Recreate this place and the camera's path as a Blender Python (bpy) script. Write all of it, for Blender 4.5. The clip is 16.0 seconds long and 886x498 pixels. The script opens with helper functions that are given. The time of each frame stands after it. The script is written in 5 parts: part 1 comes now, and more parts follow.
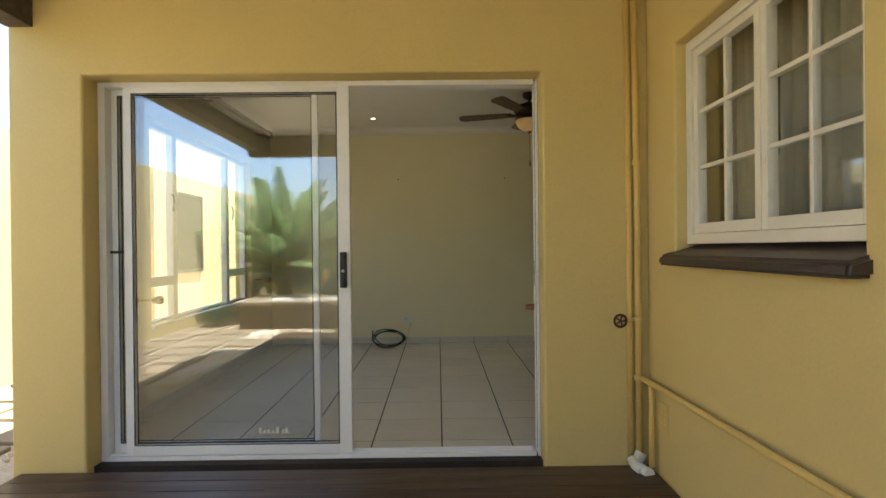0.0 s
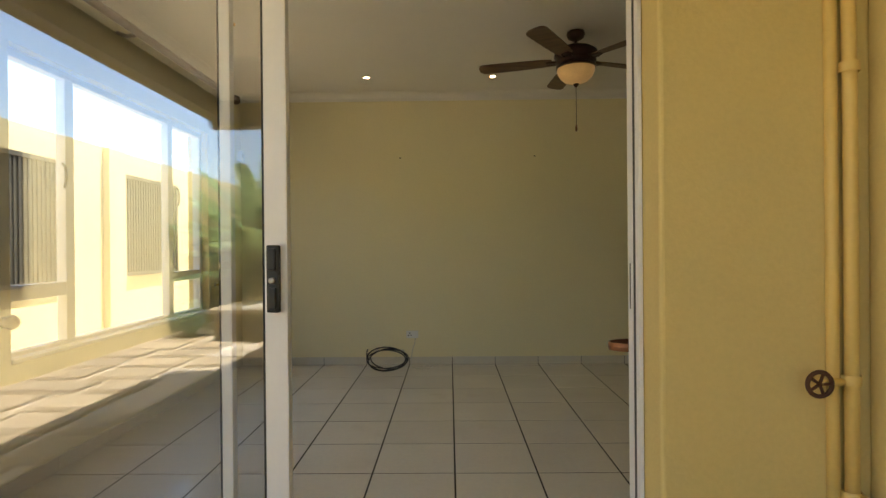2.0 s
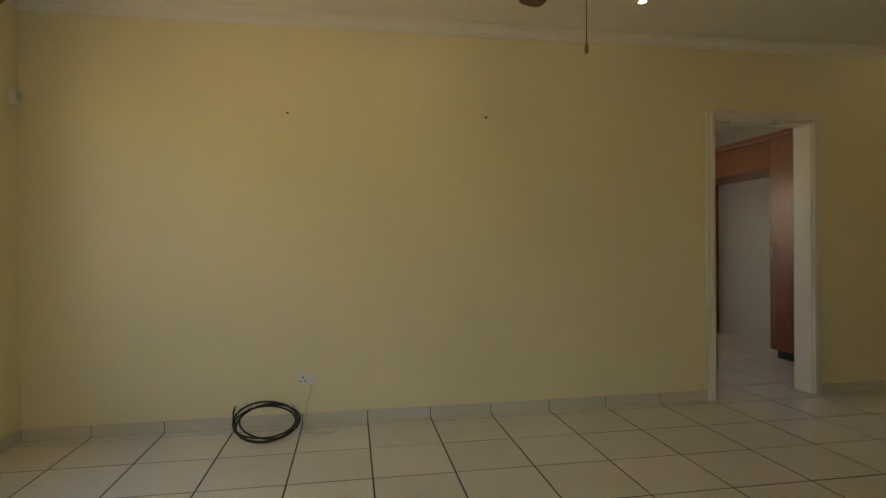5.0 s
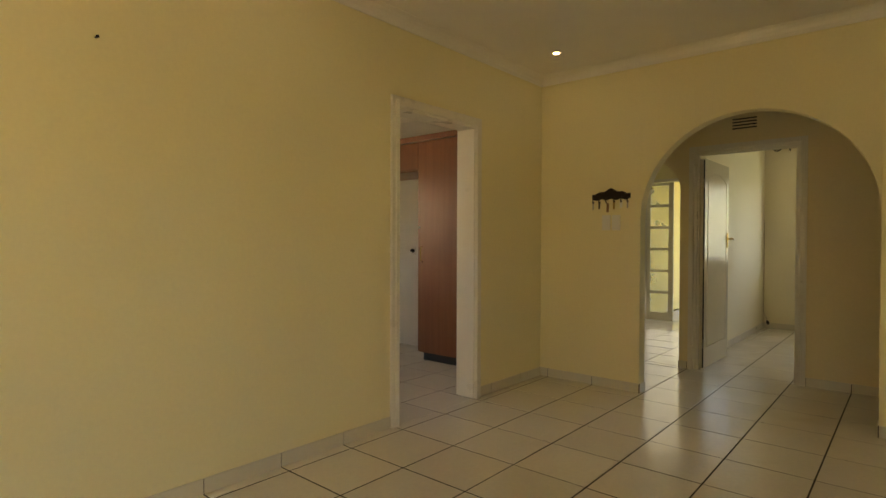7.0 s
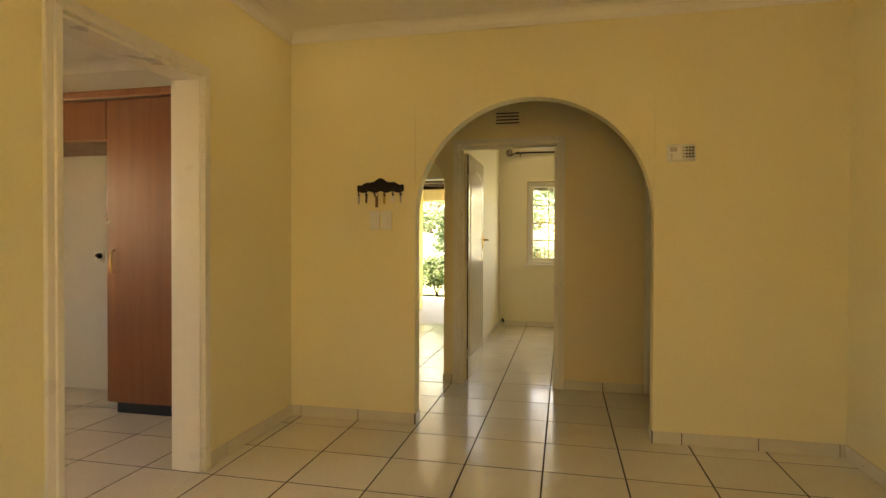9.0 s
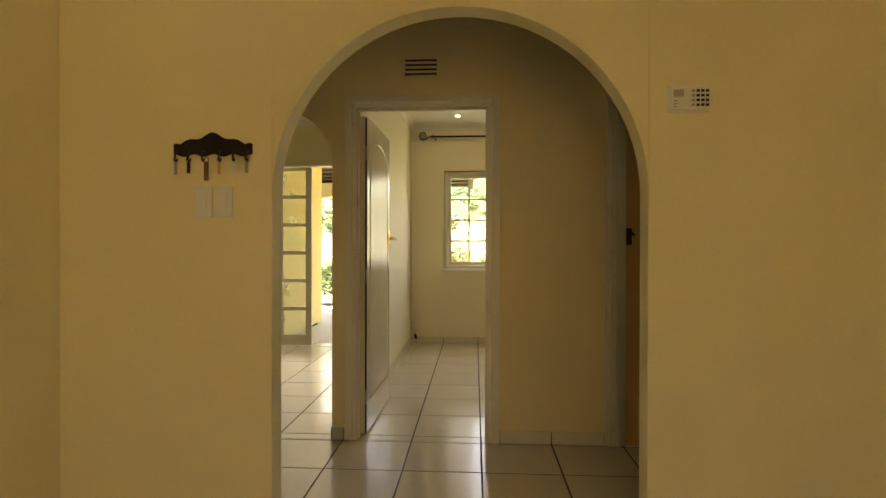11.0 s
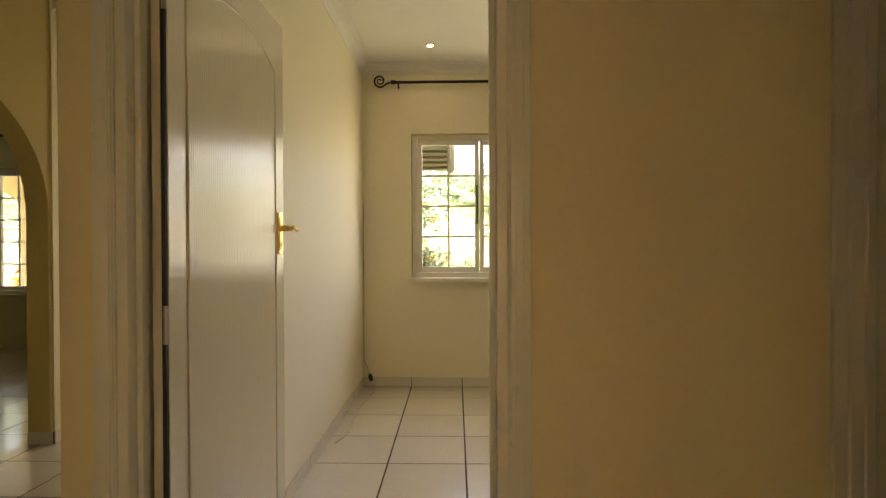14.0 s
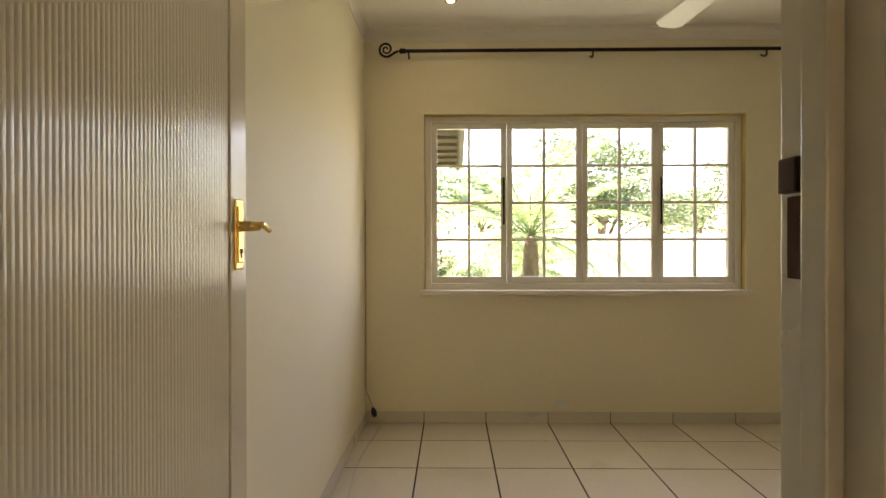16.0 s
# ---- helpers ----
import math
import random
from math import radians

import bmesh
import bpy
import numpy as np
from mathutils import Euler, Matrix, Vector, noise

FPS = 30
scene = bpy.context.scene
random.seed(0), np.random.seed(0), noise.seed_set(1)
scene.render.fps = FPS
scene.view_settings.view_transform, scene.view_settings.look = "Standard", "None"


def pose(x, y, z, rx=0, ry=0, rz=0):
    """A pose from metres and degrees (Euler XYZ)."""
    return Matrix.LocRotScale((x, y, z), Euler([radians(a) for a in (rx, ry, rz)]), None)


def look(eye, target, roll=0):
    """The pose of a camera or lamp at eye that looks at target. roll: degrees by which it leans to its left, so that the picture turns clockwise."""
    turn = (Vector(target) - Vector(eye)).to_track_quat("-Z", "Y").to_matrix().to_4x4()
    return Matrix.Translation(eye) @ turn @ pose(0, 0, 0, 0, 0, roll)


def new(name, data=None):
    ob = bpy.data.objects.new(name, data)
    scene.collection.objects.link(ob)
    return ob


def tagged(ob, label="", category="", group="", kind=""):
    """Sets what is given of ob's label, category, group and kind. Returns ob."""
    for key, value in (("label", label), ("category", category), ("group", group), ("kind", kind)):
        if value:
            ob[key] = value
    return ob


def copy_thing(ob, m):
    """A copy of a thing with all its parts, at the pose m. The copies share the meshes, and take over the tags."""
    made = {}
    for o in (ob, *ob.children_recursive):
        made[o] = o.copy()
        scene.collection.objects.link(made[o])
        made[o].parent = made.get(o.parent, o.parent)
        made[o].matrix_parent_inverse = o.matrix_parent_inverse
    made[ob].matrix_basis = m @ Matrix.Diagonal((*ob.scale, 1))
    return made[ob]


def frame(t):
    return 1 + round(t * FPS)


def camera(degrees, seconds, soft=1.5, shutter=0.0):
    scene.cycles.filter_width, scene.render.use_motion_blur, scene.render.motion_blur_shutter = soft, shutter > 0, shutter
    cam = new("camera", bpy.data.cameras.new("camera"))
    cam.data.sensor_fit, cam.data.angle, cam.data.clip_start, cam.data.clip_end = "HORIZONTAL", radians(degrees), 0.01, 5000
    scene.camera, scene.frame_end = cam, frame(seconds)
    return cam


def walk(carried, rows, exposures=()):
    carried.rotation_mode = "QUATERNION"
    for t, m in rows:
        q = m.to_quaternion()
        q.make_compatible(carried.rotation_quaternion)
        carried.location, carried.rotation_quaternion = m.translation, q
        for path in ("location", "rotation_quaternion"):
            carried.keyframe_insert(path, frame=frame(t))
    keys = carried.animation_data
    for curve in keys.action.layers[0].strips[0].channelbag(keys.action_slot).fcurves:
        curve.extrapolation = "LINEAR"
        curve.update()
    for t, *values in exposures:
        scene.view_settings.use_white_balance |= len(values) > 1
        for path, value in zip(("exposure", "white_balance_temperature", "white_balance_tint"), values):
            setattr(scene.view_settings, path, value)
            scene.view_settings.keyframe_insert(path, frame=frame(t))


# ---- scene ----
cam = camera(77.8, 16.0)
PATH = [
    (0, (-0.012, 0.458, 1.204), (0.006, 2.458, 1.199), -0.6),
    (0.5, (-0.032, 0.811, 1.215), (-0.022, 2.811, 1.208), -0.7),
    (1, (-0.035, 1.159, 1.196), (-0.029, 3.159, 1.188), -0.7),
    (1.5, (-0.007, 1.543, 1.181), (-0.016, 3.542, 1.172), -0.6),
    (2, (-0.018, 1.902, 1.174), (-0.042, 3.902, 1.168), -0.5),
    (2.5, (-0.006, 2.255, 1.157), (-0.037, 4.255, 1.155), -0.4),
    (3, (0.0, 2.611, 1.169), (-0.055, 4.61, 1.167), -0.4),
    (3.2, (-0.009, 2.74, 1.158), (-0.071, 4.739, 1.156), -0.4),
    (5.5, (-0.103, 4.003, 1.19), (0.517, 5.904, 1.172), -0.3),
    (6, (-0.087, 4.396, 1.205), (0.877, 6.148, 1.182), -0.0),
    (6.5, (-0.027, 4.605, 1.235), (1.215, 6.172, 1.201), 0.2),
    (7, (0.035, 4.806, 1.234), (1.552, 6.109, 1.205), 0.2),
    (7.5, (0.169, 5.039, 1.226), (1.866, 6.097, 1.2), 0.3),
    (8, (0.346, 5.222, 1.24), (2.16, 6.065, 1.211), 0.2),
    (8.5, (0.552, 5.393, 1.248), (2.458, 6.001, 1.221), 0.3),
    (9, (0.853, 5.511, 1.244), (2.807, 5.94, 1.219), 0.2),
    (9.5, (1.18, 5.601, 1.233), (3.151, 5.939, 1.212), 0.1),
    (10, (1.498, 5.659, 1.236), (3.483, 5.898, 1.212), 0.0),
    (12.3, (3.218, 5.624, 1.183), (5.217, 5.695, 1.179), 0.1),
    (12.5, (3.36, 5.613, 1.189), (5.359, 5.687, 1.177), -0.1),
    (13, (3.715, 5.621, 1.192), (5.714, 5.676, 1.181), -0.0),
    (13.5, (4.09, 5.616, 1.204), (6.089, 5.664, 1.191), -0.2),
    (14, (4.412, 5.664, 1.207), (6.411, 5.711, 1.189), -0.2),
    (14.5, (4.702, 5.711, 1.205), (6.702, 5.759, 1.193), -0.3),
    (15, (4.971, 5.724, 1.221), (6.97, 5.782, 1.208), -0.3),
    (15.5, (5.144, 5.774, 1.217), (7.143, 5.835, 1.205), -0.2),
    (16, (5.249, 5.853, 1.222), (7.249, 5.883, 1.214), -0.1),
]
EXPOSURES = [(0.0, 2.15, 6100, 8), (2.0, 2.33, 6700, 9), (3.2, 2.65, 6700, 9), (5.5, 2.72, 7000, 10), (7.0, 3.3, 8800, 12), (9.0, 3.88, 11000, 16),
             (10.0, 3.4, 10900, 16), (12.5, 3.9, 9600, 20), (14.5, 3.65, 8900, 24), (15.5, 3.5, 8400, 25), (16.0, 3.6, 8200, 26)]
walk(cam, [(t, look(e, g, r)) for t, e, g, r in PATH], EXPOSURES)

# ---- daylight ----
SUN_EL, SUN_AZ = radians(74), radians(56)     # height of the sun; its bearing, clockwise from +y
world = bpy.data.worlds.new("sky")
scene.world = world
world.use_nodes = True
wn = world.node_tree.nodes
sky = wn.new("ShaderNodeTexSky")
sky.sky_type, sky.sun_disc = "NISHITA", False
sky.sun_elevation, sky.sun_rotation = SUN_EL, SUN_AZ
sky.air_density, sky.dust_density = 1.0, 1.5
world.node_tree.links.new(sky.outputs[0], wn["Background"].inputs[0])
wn["Background"].inputs[1].default_value = 0.13
sun = new("sun", bpy.data.lights.new("sun", "SUN"))
sun.data.energy, sun.data.angle, sun.data.color = 5.0, radians(0.5), (1.0, 0.95, 0.86)
to_sun = Vector((math.sin(SUN_AZ) * math.cos(SUN_EL), math.cos(SUN_AZ) * math.cos(SUN_EL), math.sin(SUN_EL)))
sun.matrix_world = look(to_sun * 40, (0, 0, 0))


def fill_light(x, y, z, toward, width, height, watts):
    """Added area lamp topping up the daylight at a window or open door."""
    lamp = new("opening_fill_lamp", bpy.data.lights.new("opening_fill_lamp", "AREA"))
    lamp.data.shape, lamp.data.size, lamp.data.size_y = "RECTANGLE", width, height
    lamp.data.energy, lamp.data.color = watts, (0.93, 0.97, 1.0)
    lamp.matrix_world = look((x, y, z), toward)


fill_light(9.04, 4.93, 1.53, (6.0, 4.93, 1.2), 2.1, 1.15, 0.6)
fill_light(8.66, 7.62, 1.10, (6.0, 7.62, 0.9), 0.8, 1.9, 0.38)


# ---- materials ----
def mat(name, colour, rough=0.6, metal=0.0, spread=0.06, scale=6.0, fine=60.0, bump=0.1, stain=None, spec=0.5, coat=0.0, by_object=0.0, emit=None):
    """A surface with two scales of variation in tone and a fine relief; stain: (colour, threshold, scale)."""
    m = bpy.data.materials.new(name)
    m.use_nodes = True
    n, l = m.node_tree.nodes, m.node_tree.links
    b = n["Principled BSDF"]
    tc = n.new("ShaderNodeTexCoord")
    big, small = n.new("ShaderNodeTexNoise"), n.new("ShaderNodeTexNoise")
    big.inputs["Scale"].default_value, big.inputs["Detail"].default_value = scale, 6
    small.inputs["Scale"].default_value, small.inputs["Detail"].default_value = fine, 4
    geo = n.new("ShaderNodeNewGeometry")
    for t in (big, small):
        l.new(geo.outputs["Position"], t.inputs["Vector"])
    add = n.new("ShaderNodeMath")
    add.operation = "ADD"
    l.new(big.outputs["Fac"], add.inputs[0])
    l.new(small.outputs["Fac"], add.inputs[1])
    ramp = n.new("ShaderNodeMapRange")
    ramp.inputs["From Min"].default_value, ramp.inputs["From Max"].default_value = 0.6, 1.4
    ramp.inputs["To Min"].default_value, ramp.inputs["To Max"].default_value = 1 - spread, 1 + spread
    l.new(add.outputs[0], ramp.inputs["Value"])
    value = ramp.outputs[0]
    if by_object:
        info, rnd, mul = n.new("ShaderNodeObjectInfo"), n.new("ShaderNodeMapRange"), n.new("ShaderNodeMath")
        rnd.inputs["To Min"].default_value, rnd.inputs["To Max"].default_value = 1 - by_object, 1 + by_object
        mul.operation = "MULTIPLY"
        l.new(info.outputs["Random"], rnd.inputs["Value"])
        l.new(rnd.outputs[0], mul.inputs[0])
        l.new(value, mul.inputs[1])
        value = mul.outputs[0]
    scale_c = n.new("ShaderNodeVectorMath")
    scale_c.operation = "SCALE"
    scale_c.inputs[0].default_value = colour
    l.new(value, scale_c.inputs["Scale"])
    out = scale_c.outputs[0]
    if stain:
        sn, sr, mix = n.new("ShaderNodeTexNoise"), n.new("ShaderNodeMapRange"), n.new("ShaderNodeMix")
        sn.inputs["Scale"].default_value, sn.inputs["Detail"].default_value = stain[2], 8
        l.new(geo.outputs["Position"], sn.inputs["Vector"])
        sr.inputs["From Min"].default_value, sr.inputs["From Max"].default_value = stain[1], stain[1] + 0.12
        l.new(sn.outputs["Fac"], sr.inputs["Value"])
        mix.data_type = "RGBA"
        mix.inputs["B"].default_value = (*stain[0], 1)
        l.new(sr.outputs[0], mix.inputs["Factor"])
        l.new(out, mix.inputs["A"])
        out = mix.outputs["Result"]
    l.new(out, b.inputs["Base Color"])
    rr = n.new("ShaderNodeMapRange")
    rr.inputs["To Min"].default_value, rr.inputs["To Max"].default_value = max(rough - 0.08, 0.02), min(rough + 0.08, 1)
    l.new(big.outputs["Fac"], rr.inputs["Value"])
    l.new(rr.outputs[0], b.inputs["Roughness"])
    b.inputs["Metallic"].default_value = metal
    b.inputs["Specular IOR Level"].default_value = spec
    b.inputs["Coat Weight"].default_value = coat
    if bump:
        bp = n.new("ShaderNodeBump")
        bp.inputs["Strength"].default_value, bp.inputs["Distance"].default_value = bump, 0.01
        l.new(add.outputs[0], bp.inputs["Height"])
        l.new(bp.outputs[0], b.inputs["Normal"])
    if emit:
        b.inputs["Emission Color"].default_value = (*emit[0], 1)
        b.inputs["Emission Strength"].default_value = emit[1]
    return m


def wood(name, dark, light, rough=0.45, scale=(2, 30, 30), bump=0.15, by_object=0.12):
    """Wood with grain drawn out along the axis whose scale is the smallest."""
    m = mat(name, dark, rough, spread=0.0, bump=0.0)
    n, l = m.node_tree.nodes, m.node_tree.links
    b = n["Principled BSDF"]
    tc, mp, no = n.new("ShaderNodeTexCoord"), n.new("ShaderNodeMapping"), n.new("ShaderNodeTexNoise")
    mp.inputs["Scale"].default_value = scale
    no.inputs["Scale"].default_value, no.inputs["Detail"].default_value, no.inputs["Distortion"].default_value = 1.0, 8, 0.6
    info, mul = n.new("ShaderNodeObjectInfo"), n.new("ShaderNodeVectorMath")
    l.new(tc.outputs["Object"], mp.inputs["Vector"])
    l.new(mp.outputs[0], mul.inputs[0])
    mul.operation = "ADD"
    l.new(info.outputs["Random"], mul.inputs[1])
    l.new(mul.outputs[0], no.inputs["Vector"])
    ramp = n.new("ShaderNodeValToRGB")
    ramp.color_ramp.elements[0].position, ramp.color_ramp.elements[1].position = 0.35, 0.68
    ramp.color_ramp.elements[0].color, ramp.color_ramp.elements[1].color = (*dark, 1), (*light, 1)
    l.new(no.outputs["Fac"], ramp.inputs[0])
    hsv, rnd = n.new("ShaderNodeHueSaturation"), n.new("ShaderNodeMapRange")
    rnd.inputs["To Min"].default_value, rnd.inputs["To Max"].default_value = 1 - by_object, 1 + by_object
    l.new(info.outputs["Random"], rnd.inputs["Value"])
    l.new(rnd.outputs[0], hsv.inputs["Value"])
    l.new(ramp.outputs[0], hsv.inputs["Color"])
    l.new(hsv.outputs[0], b.inputs["Base Color"])
    bp = n.new("ShaderNodeBump")
    bp.inputs["Strength"].default_value, bp.inputs["Distance"].default_value = bump, 0.004
    l.new(no.outputs["Fac"], bp.inputs["Height"])
    l.new(bp.outputs[0], b.inputs["Normal"])
    return m


def pane_glass(name, tint=(0.985, 0.99, 0.985), gloss=1.0, base=0.055):
    """Clear thin pane: passes light straight, mirrors by Fresnel."""
    m = bpy.data.materials.new(name)
    m.use_nodes = True
    n, l = m.node_tree.nodes, m.node_tree.links
    n.remove(n["Principled BSDF"])
    tr, gl, fr, mx = n.new("ShaderNodeBsdfTransparent"), n.new("ShaderNodeBsdfGlossy"), n.new("ShaderNodeLayerWeight"), n.new("ShaderNodeMixShader")
    tr.inputs[0].default_value = (*tint, 1)
    gl.inputs["Roughness"].default_value = 0.0
    gl.inputs["Color"].default_value = (gloss, gloss, gloss, 1)
    fr.inputs["Blend"].default_value = 0.5
    pw, ma = n.new("ShaderNodeMath"), n.new("ShaderNodeMath")
    pw.operation, ma.operation = "POWER", "MULTIPLY_ADD"
    pw.inputs[1].default_value = 5.0
    ma.inputs[1].default_value, ma.inputs[2].default_value = 1 - base, base
    l.new(fr.outputs["Facing"], pw.inputs[0])
    l.new(pw.outputs[0], ma.inputs[0])
    l.new(ma.outputs[0], mx.inputs[0])
    l.new(tr.outputs[0], mx.inputs[1])
    l.new(gl.outputs[0], mx.inputs[2])
    l.new(mx.outputs[0], n["Material Output"].inputs[0])
    return m


def leafy(name, colour, rough=0.5, through_light=0.35):
    m = mat(name, colour, rough, spread=0.25, scale=3, fine=25, bump=0.0)
    n, l = m.node_tree.nodes, m.node_tree.links
    b, out = n["Principled BSDF"], n["Material Output"]
    src = b.inputs["Base Color"].links[0].from_socket
    isl, hue, rng = n.new("ShaderNodeNewGeometry"), n.new("ShaderNodeHueSaturation"), n.new("ShaderNodeMapRange")
    rng.inputs["To Min"].default_value, rng.inputs["To Max"].default_value = 0.6, 1.5
    l.new(isl.outputs["Random Per Island"], rng.inputs["Value"])
    l.new(rng.outputs[0], hue.inputs["Value"])
    l.new(src, hue.inputs["Color"])
    l.new(hue.outputs[0], b.inputs["Base Color"])
    tl, mx = n.new("ShaderNodeBsdfTranslucent"), n.new("ShaderNodeMixShader")
    l.new(hue.outputs[0], tl.inputs[0])
    mx.inputs[0].default_value = through_light
    l.new(b.outputs[0], mx.inputs[1])
    l.new(tl.outputs[0], mx.inputs[2])
    l.new(mx.outputs[0], out.inputs[0])
    return m


M_OUT = mat("ochre_exterior_paint", (0.64, 0.50, 0.205), 0.75, spread=0.05, scale=1.5, fine=70, bump=0.12)
M_IN = mat("cream_wall_paint", (0.85, 0.77, 0.50), 0.6, spread=0.03, scale=1.2, fine=55, bump=0.06)
M_HALL = mat("warm_cream_wall_paint", (0.82, 0.70, 0.46), 0.6, spread=0.03, scale=1.2, fine=55, bump=0.06)
M_BED = mat("pale_cream_wall_paint", (0.86, 0.79, 0.60), 0.55, spread=0.03, scale=1.2, fine=55, bump=0.06)
M_CEIL = mat("matt_white_ceiling", (0.86, 0.83, 0.76), 0.8, spread=0.02, bump=0.03)
M_WHITE = mat("white_gloss_enamel", (0.80, 0.76, 0.68), 0.3, spread=0.02, bump=0.03, coat=0.2)
M_DOOR = mat("cream_gloss_door_paint", (0.78, 0.72, 0.58), 0.22, spread=0.02, bump=0.02, coat=0.3)
M_ALU = mat("white_powder_coated_aluminium", (0.80, 0.79, 0.80), 0.35, spread=0.02, bump=0.0)
M_PVC = mat("white_plastic", (0.80, 0.79, 0.74), 0.35, spread=0.02, bump=0.0)
M_BLACK = mat("black_plastic", (0.015, 0.015, 0.016), 0.4, spread=0.1, bump=0.0)
M_SEAL_SHADE = mat("dark_seal_and_shade", (0.03, 0.03, 0.03), 0.7, bump=0.0)
M_STEEL = mat("dull_steel", (0.45, 0.43, 0.40), 0.4, 1.0, bump=0.02)
M_BRASS = mat("polished_brass", (0.80, 0.58, 0.22), 0.2, 1.0, spread=0.08, bump=0.02)
M_IRON = mat("black_wrought_iron", (0.035, 0.025, 0.022), 0.5, 0.6, bump=0.05)
M_BRONZE = mat("oiled_bronze", (0.06, 0.035, 0.028), 0.4, 0.7, spread=0.15, bump=0.02)
M_TILE = mat("glazed_ivory_floor_tile", (0.78, 0.72, 0.61), 0.19, spread=0.05, scale=3, fine=40, bump=0.02, by_object=0.035, coat=0.2, stain=((0.72, 0.65, 0.54), 0.62, 2.5))
M_GROUT = mat("dark_brown_grout", (0.032, 0.024, 0.019), 0.9, spread=0.3, bump=0.2)
M_SKIRT = mat("ivory_skirting_tile", (0.68, 0.63, 0.52), 0.3, spread=0.03, bump=0.02, by_object=0.03)
M_DECK = wood("dark_stained_deck", (0.035, 0.020, 0.014), (0.10, 0.058, 0.038), 0.45, (1.2, 30, 30))
M_CAB = wood("cherry_cabinet_veneer", (0.21, 0.074, 0.030), (0.25, 0.094, 0.040), 0.35, (25, 25, 1.2), 0.05, 0.06)
M_BROWN_DOOR = wood("brown_varnished_door", (0.76, 0.47, 0.22), (0.82, 0.52, 0.26), 0.45, (25, 25, 1.5), 0.05, 0.04)
M_POLE = wood("dark_oak_pole", (0.10, 0.055, 0.028), (0.19, 0.11, 0.055), 0.45, (30, 2, 30), 0.08)
M_KNOB = wood("turned_oak", (0.16, 0.075, 0.035), (0.30, 0.15, 0.07), 0.4, (30, 30, 4), 0.05)
M_BLADE = wood("fan_blade_wood", (0.10, 0.055, 0.03), (0.20, 0.12, 0.07), 0.45, (3, 30, 30), 0.05)
M_SILL = mat("dark_brown_sill_tile", (0.045, 0.030, 0.026), 0.4, spread=0.2, bump=0.08)
M_PIPE = mat("ochre_painted_pipe", (0.70, 0.50, 0.17), 0.5, spread=0.05, bump=0.05)
M_RUST = mat("rusty_iron", (0.10, 0.045, 0.028), 0.7, 0.4, spread=0.3, bump=0.1)
M_FENCE = mat("pale_yellow_boundary_plaster", (0.62, 0.51, 0.27), 0.85, spread=0.08, scale=1.2, fine=40, bump=0.15, stain=((0.66, 0.55, 0.28), 0.62, 1.1))
M_LATTICE = wood("weathered_lattice", (0.022, 0.018, 0.012), (0.055, 0.045, 0.03), 0.85, (20, 20, 3), 0.2)
M_SLAB = mat("sandstone_paving", (0.27, 0.21, 0.135), 0.85, spread=0.2, scale=2, fine=40, bump=0.35, by_object=0.15)
M_PEBBLE = mat("pale_pebble", (0.70, 0.62, 0.50), 0.7, spread=0.3, scale=12, fine=60, bump=0.1)
M_SOIL = mat("sandy_ground", (0.42, 0.35, 0.25), 0.95, spread=0.3, scale=4, fine=50, bump=0.5)
M_LAWN = mat("mown_lawn", (0.12, 0.15, 0.08), 0.9, spread=0.35, scale=3, fine=80, bump=0.6)
M_TERRACE = mat("pale_terrace_tile", (0.55, 0.49, 0.42), 0.6, spread=0.1, scale=2, fine=30, bump=0.1)
M_ROOF = mat("brown_roof_tile", (0.10, 0.065, 0.05), 0.8, spread=0.2, bump=0.2)
M_SOFFIT = wood("dark_eave_boards", (0.05, 0.035, 0.028), (0.11, 0.08, 0.06), 0.7, (2, 20, 20))
M_STREET = mat("pale_street_plaster", (0.80, 0.77, 0.70), 0.85, spread=0.06, scale=1.2, fine=40, bump=0.15)
# Paler copy of the ochre, with the glare of full sun put into the colour.
M_OUT_LIT = mat("sunlit_pale_ochre_plaster", (0.80, 0.69, 0.42), 0.8, spread=0.06, scale=1.5, fine=40, bump=0.15)
M_COPPER = mat("tarnished_copper", (0.20, 0.09, 0.05), 0.4, 0.6, spread=0.25, scale=20, bump=0.05)
M_TRUNK = mat("palm_bark", (0.14, 0.10, 0.07), 0.9, spread=0.35, scale=12, fine=60, bump=0.6)
M_LEAF = leafy("green_leaf", (0.075, 0.125, 0.055))
M_PALE_LEAF = leafy("light_green_leaf", (0.14, 0.225, 0.12))
M_PALM = leafy("palm_frond", (0.19, 0.28, 0.12), 0.4, 0.5)
M_GOLD = leafy("golden_leaf", (0.45, 0.27, 0.05))
M_FLOWER = leafy("orange_flower", (0.65, 0.10, 0.04))
M_GLASS = pane_glass("clear_glass")
M_DOOR_GLASS = pane_glass("coated_door_glass", base=0.085)
M_LIGHTWIRE = mat("grey_white_flex", (0.60, 0.58, 0.50), 0.5, bump=0.0)
M_TIMBER = wood("planter_cladding", (0.11, 0.078, 0.045), (0.19, 0.14, 0.085), 0.7, (20, 20, 2))
M_OBSCURE = mat("obscured_glass", (0.85, 0.86, 0.82), 0.25, spread=0.03, bump=0.1)
M_OBSCURE.node_tree.nodes["Principled BSDF"].inputs["Transmission Weight"].default_value = 0.9
M_BOWL = mat("frosted_amber_glass", (0.52, 0.36, 0.18), 0.3, spread=0.12, scale=14, bump=0.0, emit=((1.0, 0.55, 0.18), 0.035))
M_BULB = mat("glowing_bulb", (1, 0.9, 0.7), 0.5, bump=0.0, emit=((1.0, 0.66, 0.28), 14.0))
M_SPOT = mat("glowing_downlight", (1, 0.95, 0.85), 0.5, bump=0.0, emit=((1.0, 0.86, 0.62), 9.0))
